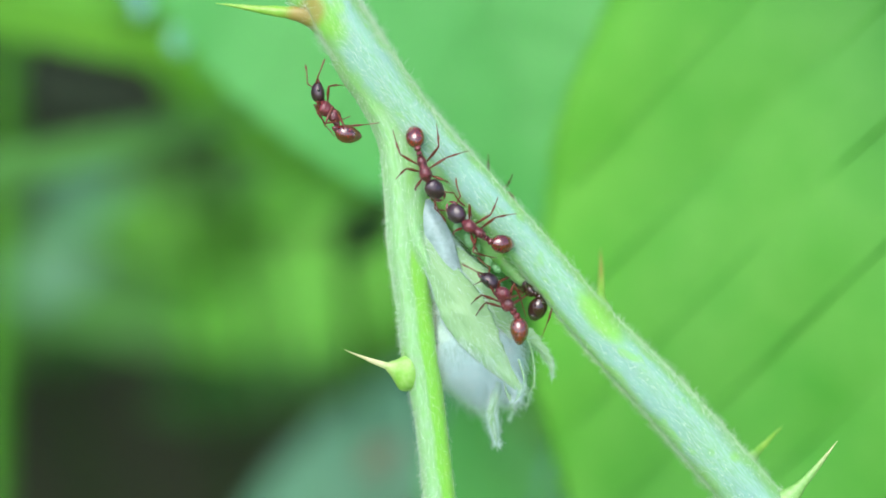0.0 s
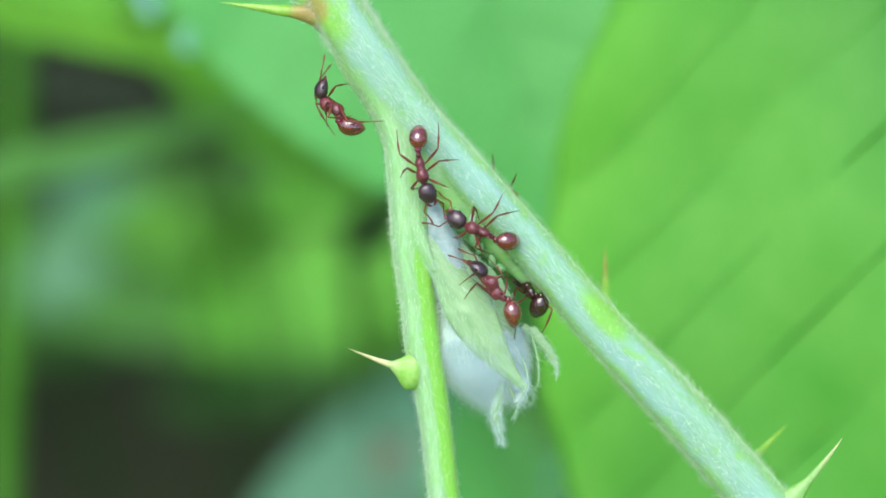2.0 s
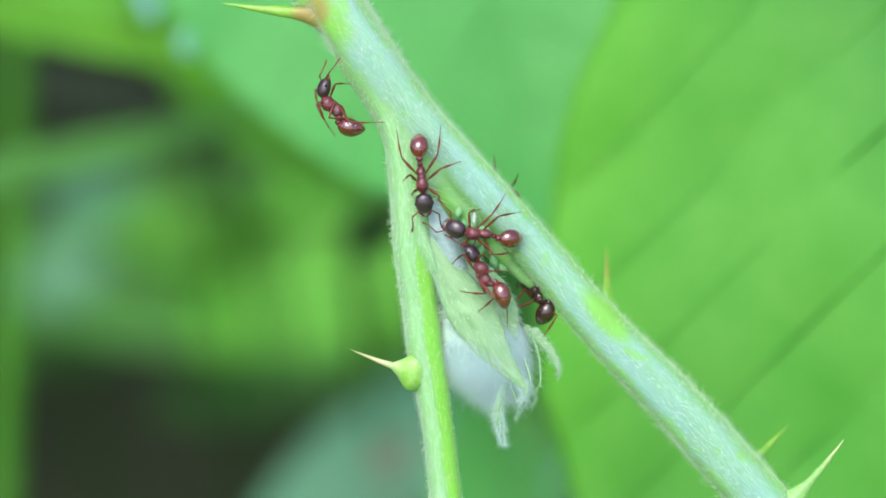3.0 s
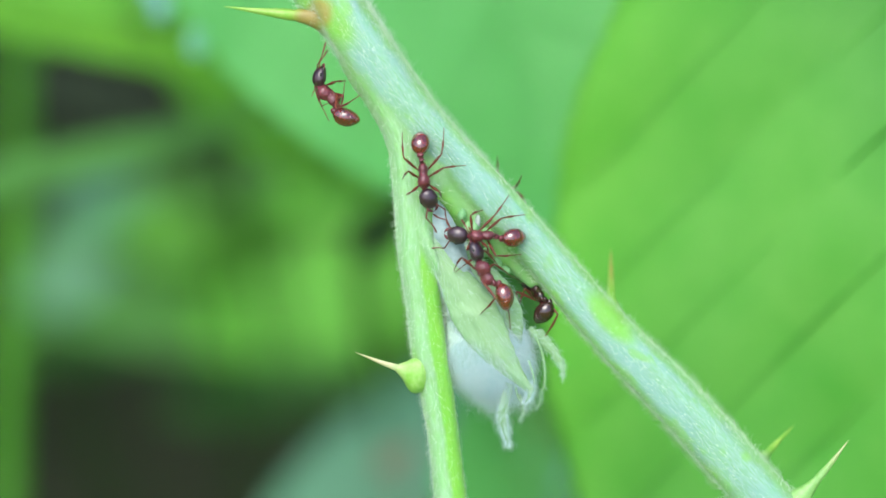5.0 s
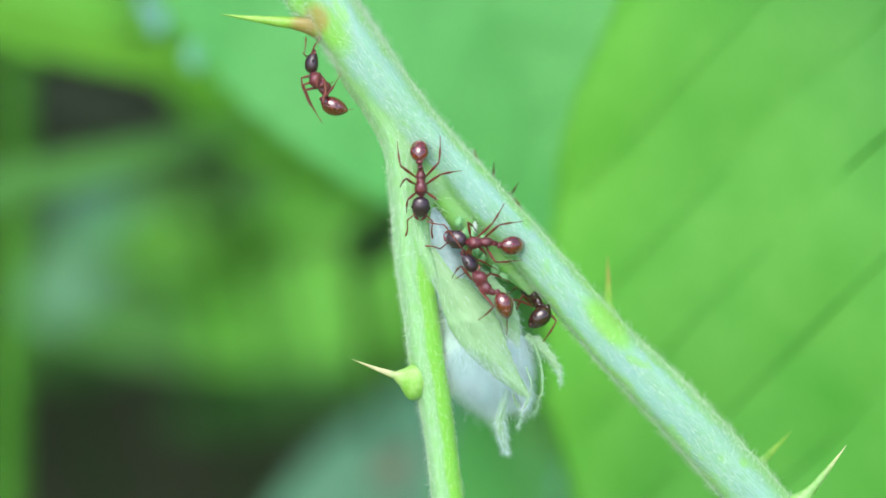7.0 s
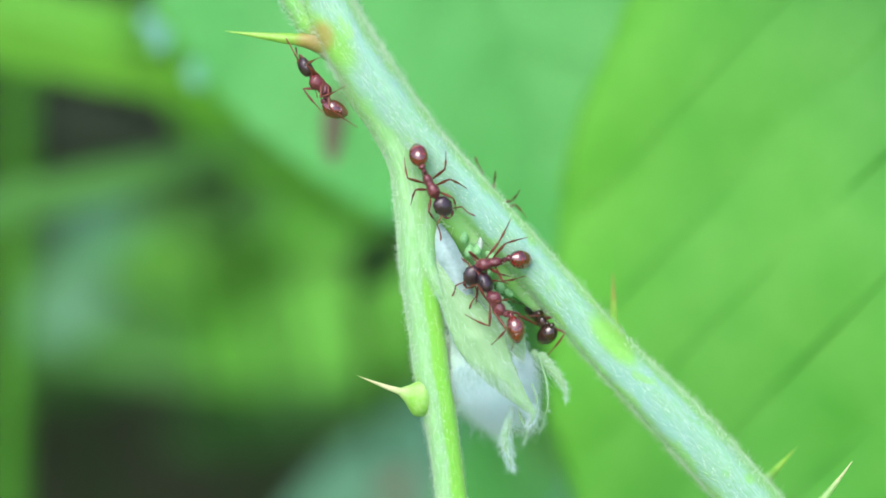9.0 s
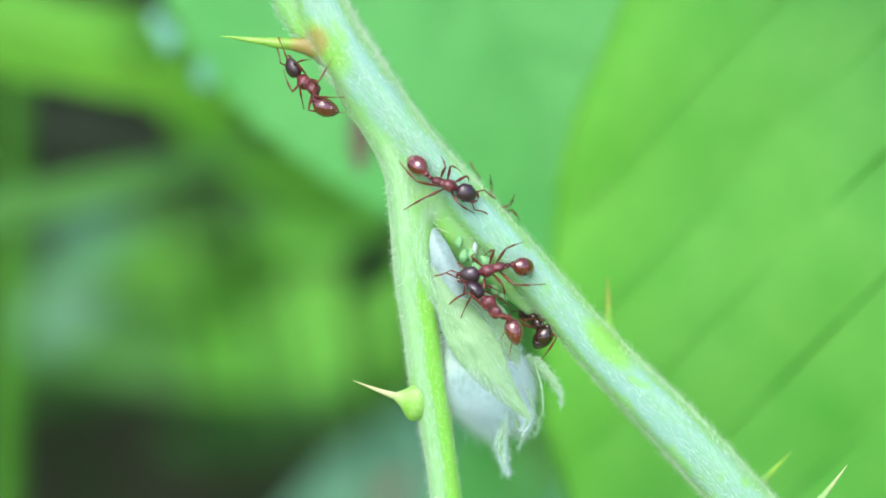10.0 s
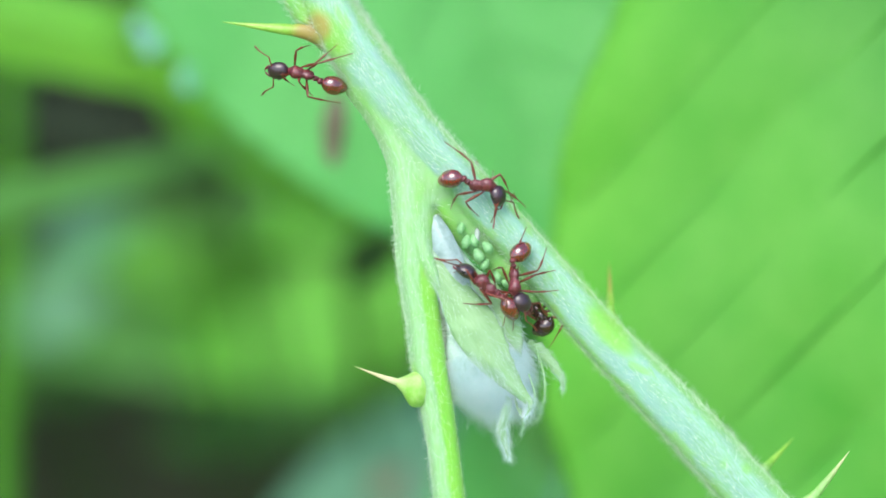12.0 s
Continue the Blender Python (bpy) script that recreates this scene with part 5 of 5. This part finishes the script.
    move_ant(ant_turner,
    [(0.0, 2.34, 0.93, 146), (0.5, 2.32, 0.96, 144), (1.0, 2.31, 0.96, 149), (1.5, 2.29, 0.94, 148),
     (2.0, 2.32, 0.80, 158), (2.5, 2.32, 0.66, 171), (3.0, 2.28, 0.62, 177), (5.0, 2.22, 0.60, 182),
     (5.5, 2.24, 0.90, 167), (6.0, 2.31, 0.84, 171), (6.5, 2.39, 0.72, 175), (7.0, 2.30, 0.61, 182),
     (9.0, 2.52, 0.34, 191), (9.5, 2.71, 0.34, 195), (10.0, 3.01, 0.26, 195), (10.5, 3.01, 0.43, 188),
     (11.0, 3.15, -0.11, 197), (11.5, 3.87, -0.75, 238), (12.0, 4.15, -1.27, 270)],
    [(0.0, 128, 320, 355, 44), (0.5, 124, 320, 357, 45), (1.0, 132, 316, 355, 42), (1.5, 138, 320, 361, 42),
     (2.0, 148, 325, 358, 42), (2.5, 155, 328, 368, 42), (3.0, 155, 336, 362, 44), (5.0, 173, 340, 368, 43),
     (5.5, 142, 330, 368, 44), (6.0, 139, 328, 369, 49), (6.5, 137, 332, 365, 47), (7.0, 159, 338, 363, 40),
     (9.0, 252, 378, 348, 49), (9.5, 254, 378, 352, 49), (10.0, 197, 365, 346, 55), (10.5, 217, 345, 315, 48),
     (11.0, 237, 374, 351, 45), (11.5, 257, 423, 355, 33), (12.0, 317, 460, 398, 40)],
    [(0.0, 0.65, -10, 0), (9.0, 0.65, -10, 0), (12.0, 0.9, -15, 0)], 0.75, 3, TURNER_FEET, -0.3)
    move_ant(ant_tender,
    [(0.0, 4.09, -2.98, 122), (0.5, 4.17, -3.11, 121), (1.0, 3.90, -2.84, 123), (1.5, 3.53, -2.36, 123),
     (2.0, 3.23, -2.42, 124), (2.5, 2.87, -1.84, 123), (3.0, 2.54, -1.61, 115), (5.0, 2.42, -1.46, 120),
     (5.5, 2.58, -1.55, 129), (6.0, 2.41, -1.55, 130), (6.5, 2.40, -1.50, 134), (7.0, 2.43, -1.63, 126),
     (9.0, 2.91, -1.87, 122), (9.5, 2.90, -1.89, 127), (10.0, 2.94, -1.84, 132), (10.5, 2.78, -1.73, 138),
     (11.0, 2.50, -1.81, 139), (11.5, 2.65, -1.85, 128), (12.0, 2.47, -1.40, 140)],
    [(0.0, 138, 315, 275, 0), (0.5, 128, 324, 267, 0), (1.0, 143, 327, 268, 12), (1.5, 151, 360, 275, 0),
     (2.0, 134, 346, 280, 8), (2.5, 138, 344, 282, 0), (3.0, 121, 376, 288, 0), (5.0, 99, 360, 284, 0),
     (5.5, 114, 332, 288, 15), (6.0, 114, 351, 285, 0), (6.5, 112, 348, 289, 12), (7.0, 114, 360, 289, 12),
     (9.0, 108, 347, 282, 0), (9.5, 112, 333, 287, 0), (10.0, 131, 348, 287, 0), (10.5, 123, 333, 289, 12),
     (11.0, 126, 365, 300, 0), (11.5, 139, 350, 308, 30), (12.0, 147, 333, 301, 30)],
    [(0.0, 0.95, 65, 0), (12.0, 0.95, 65, 0)], 0.75, 4, TENDER_FEET, 0.15)
    move_ant(ant_lurker,
    [(0.0, 5.48, -2.42, 138), (0.5, 5.36, -2.47, 138), (1.0, 5.42, -2.39, 134), (1.5, 5.36, -2.49, 129),
     (2.0, 5.31, -2.58, 127), (2.5, 5.57, -2.73, 132), (3.0, 5.68, -2.82, 126), (5.0, 5.50, -2.65, 128),
     (5.5, 5.69, -2.75, 128), (6.0, 5.60, -2.65, 124), (6.5, 5.63, -2.63, 126), (7.0, 5.55, -2.63, 124),
     (9.0, 5.48, -2.77, 123), (9.5, 5.57, -2.69, 128), (10.0, 5.48, -2.69, 130), (10.5, 5.53, -2.74, 132),
     (11.0, 5.46, -2.69, 125), (11.5, 5.45, -2.61, 122), (12.0, 5.56, -3.00, 124)],
    [(0.0, 129, 329, 252, 35), (0.5, 129, 335, 257, 33), (1.0, 132, 330, 251, 39), (1.5, 129, 343, 254, 39),
     (2.0, 129, 352, 250, 41), (2.5, 124, 342, 239, 30), (3.0, 127, 342, 243, 34), (5.0, 129, 333, 233, 31),
     (5.5, 124, 337, 223, 25), (6.0, 122, 336, 220, 15), (6.5, 121, 333, 224, 0), (7.0, 125, 340, 223, 0),
     (9.0, 123, 342, 231, 50), (9.5, 127, 350, 233, 27), (10.0, 127, 350, 237, 29), (10.5, 129, 345, 239, 31),
     (11.0, 126, 350, 241, 33), (11.5, 127, 334, 228, 43), (12.0, 125, 347, 217, 42)],
    [(0.0, -1.7, 30, 62), (12.0, -1.7, 30, 62)], 0.75, 5, LURKER_FEET, -1.6)
    move_ant(ant_hidden,
    [(0.0, 3.20, 2.90, 128), (3.0, 3.26, 2.97, 127), (7.0, 3.13, 3.00, 129), (9.0, 2.87, 3.62, 128),
     (10.5, 3.16, 3.49, 126), (12.0, 2.87, 2.77, 126)],
    [(0.0, 128, 304, 308, 20), (3.0, 127, 303, 307, 20), (7.0, 129, 305, 309, 20), (9.0, 128, 304, 308, 20),
     (10.5, 126, 302, 306, 20), (12.0, 126, 302, 306, 20)],
    [(0.0, -3.6, 180, 0), (12.0, -3.6, 180, 0)], 1.2, 6, stance=HIDDEN_STANCE)

    # the mint leaf sways in the wind, and the withered leaf swings out from behind the cane
    walk(mint, [(t, BASE @ Matrix.Translation(V(x, y, 0)) @ Matrix.Translation(V(-13.62, 62.34, -64))) for t, x, y in [(0, -0.55, -0.05), (0.5, -0.53, -0.14), (1, -0.37, 0.05), (1.5, -0.56, -0.24), (2, -0.32, -0.12), (2.5, -0.53, -0.08),
        (3, -0.41, -0.19), (5, 0.09, 0.06), (5.5, 0.0, -0.0), (6, 0.03, -0.13), (6.5, -0.01, -0.18), (7, 0.14, -0.28),
        (9, 0.03, -0.29), (9.5, 1.03, -0.1), (10, 1.2, 0.13), (10.5, 1.98, 0.65), (11, 2.13, 0.87), (11.5, 1.55, 0.06),
        (12, -0.18, -1.07)]])
    walk(withered, [(t, BASE @ Matrix.Translation(V(x, y, -40))) for t, x, y in [(0.0, -2.16, 7.63), (7.2, -2.36, 8.03), (9, -7.84, 9.55), (9.5, -6.05, 9.17), (10, -5.50, 9.41), (10.5, -5.16, 8.96),
        (11, -5.79, 9.52), (11.5, -5.61, 8.75), (12, -7.43, 8.93)]])


motions()
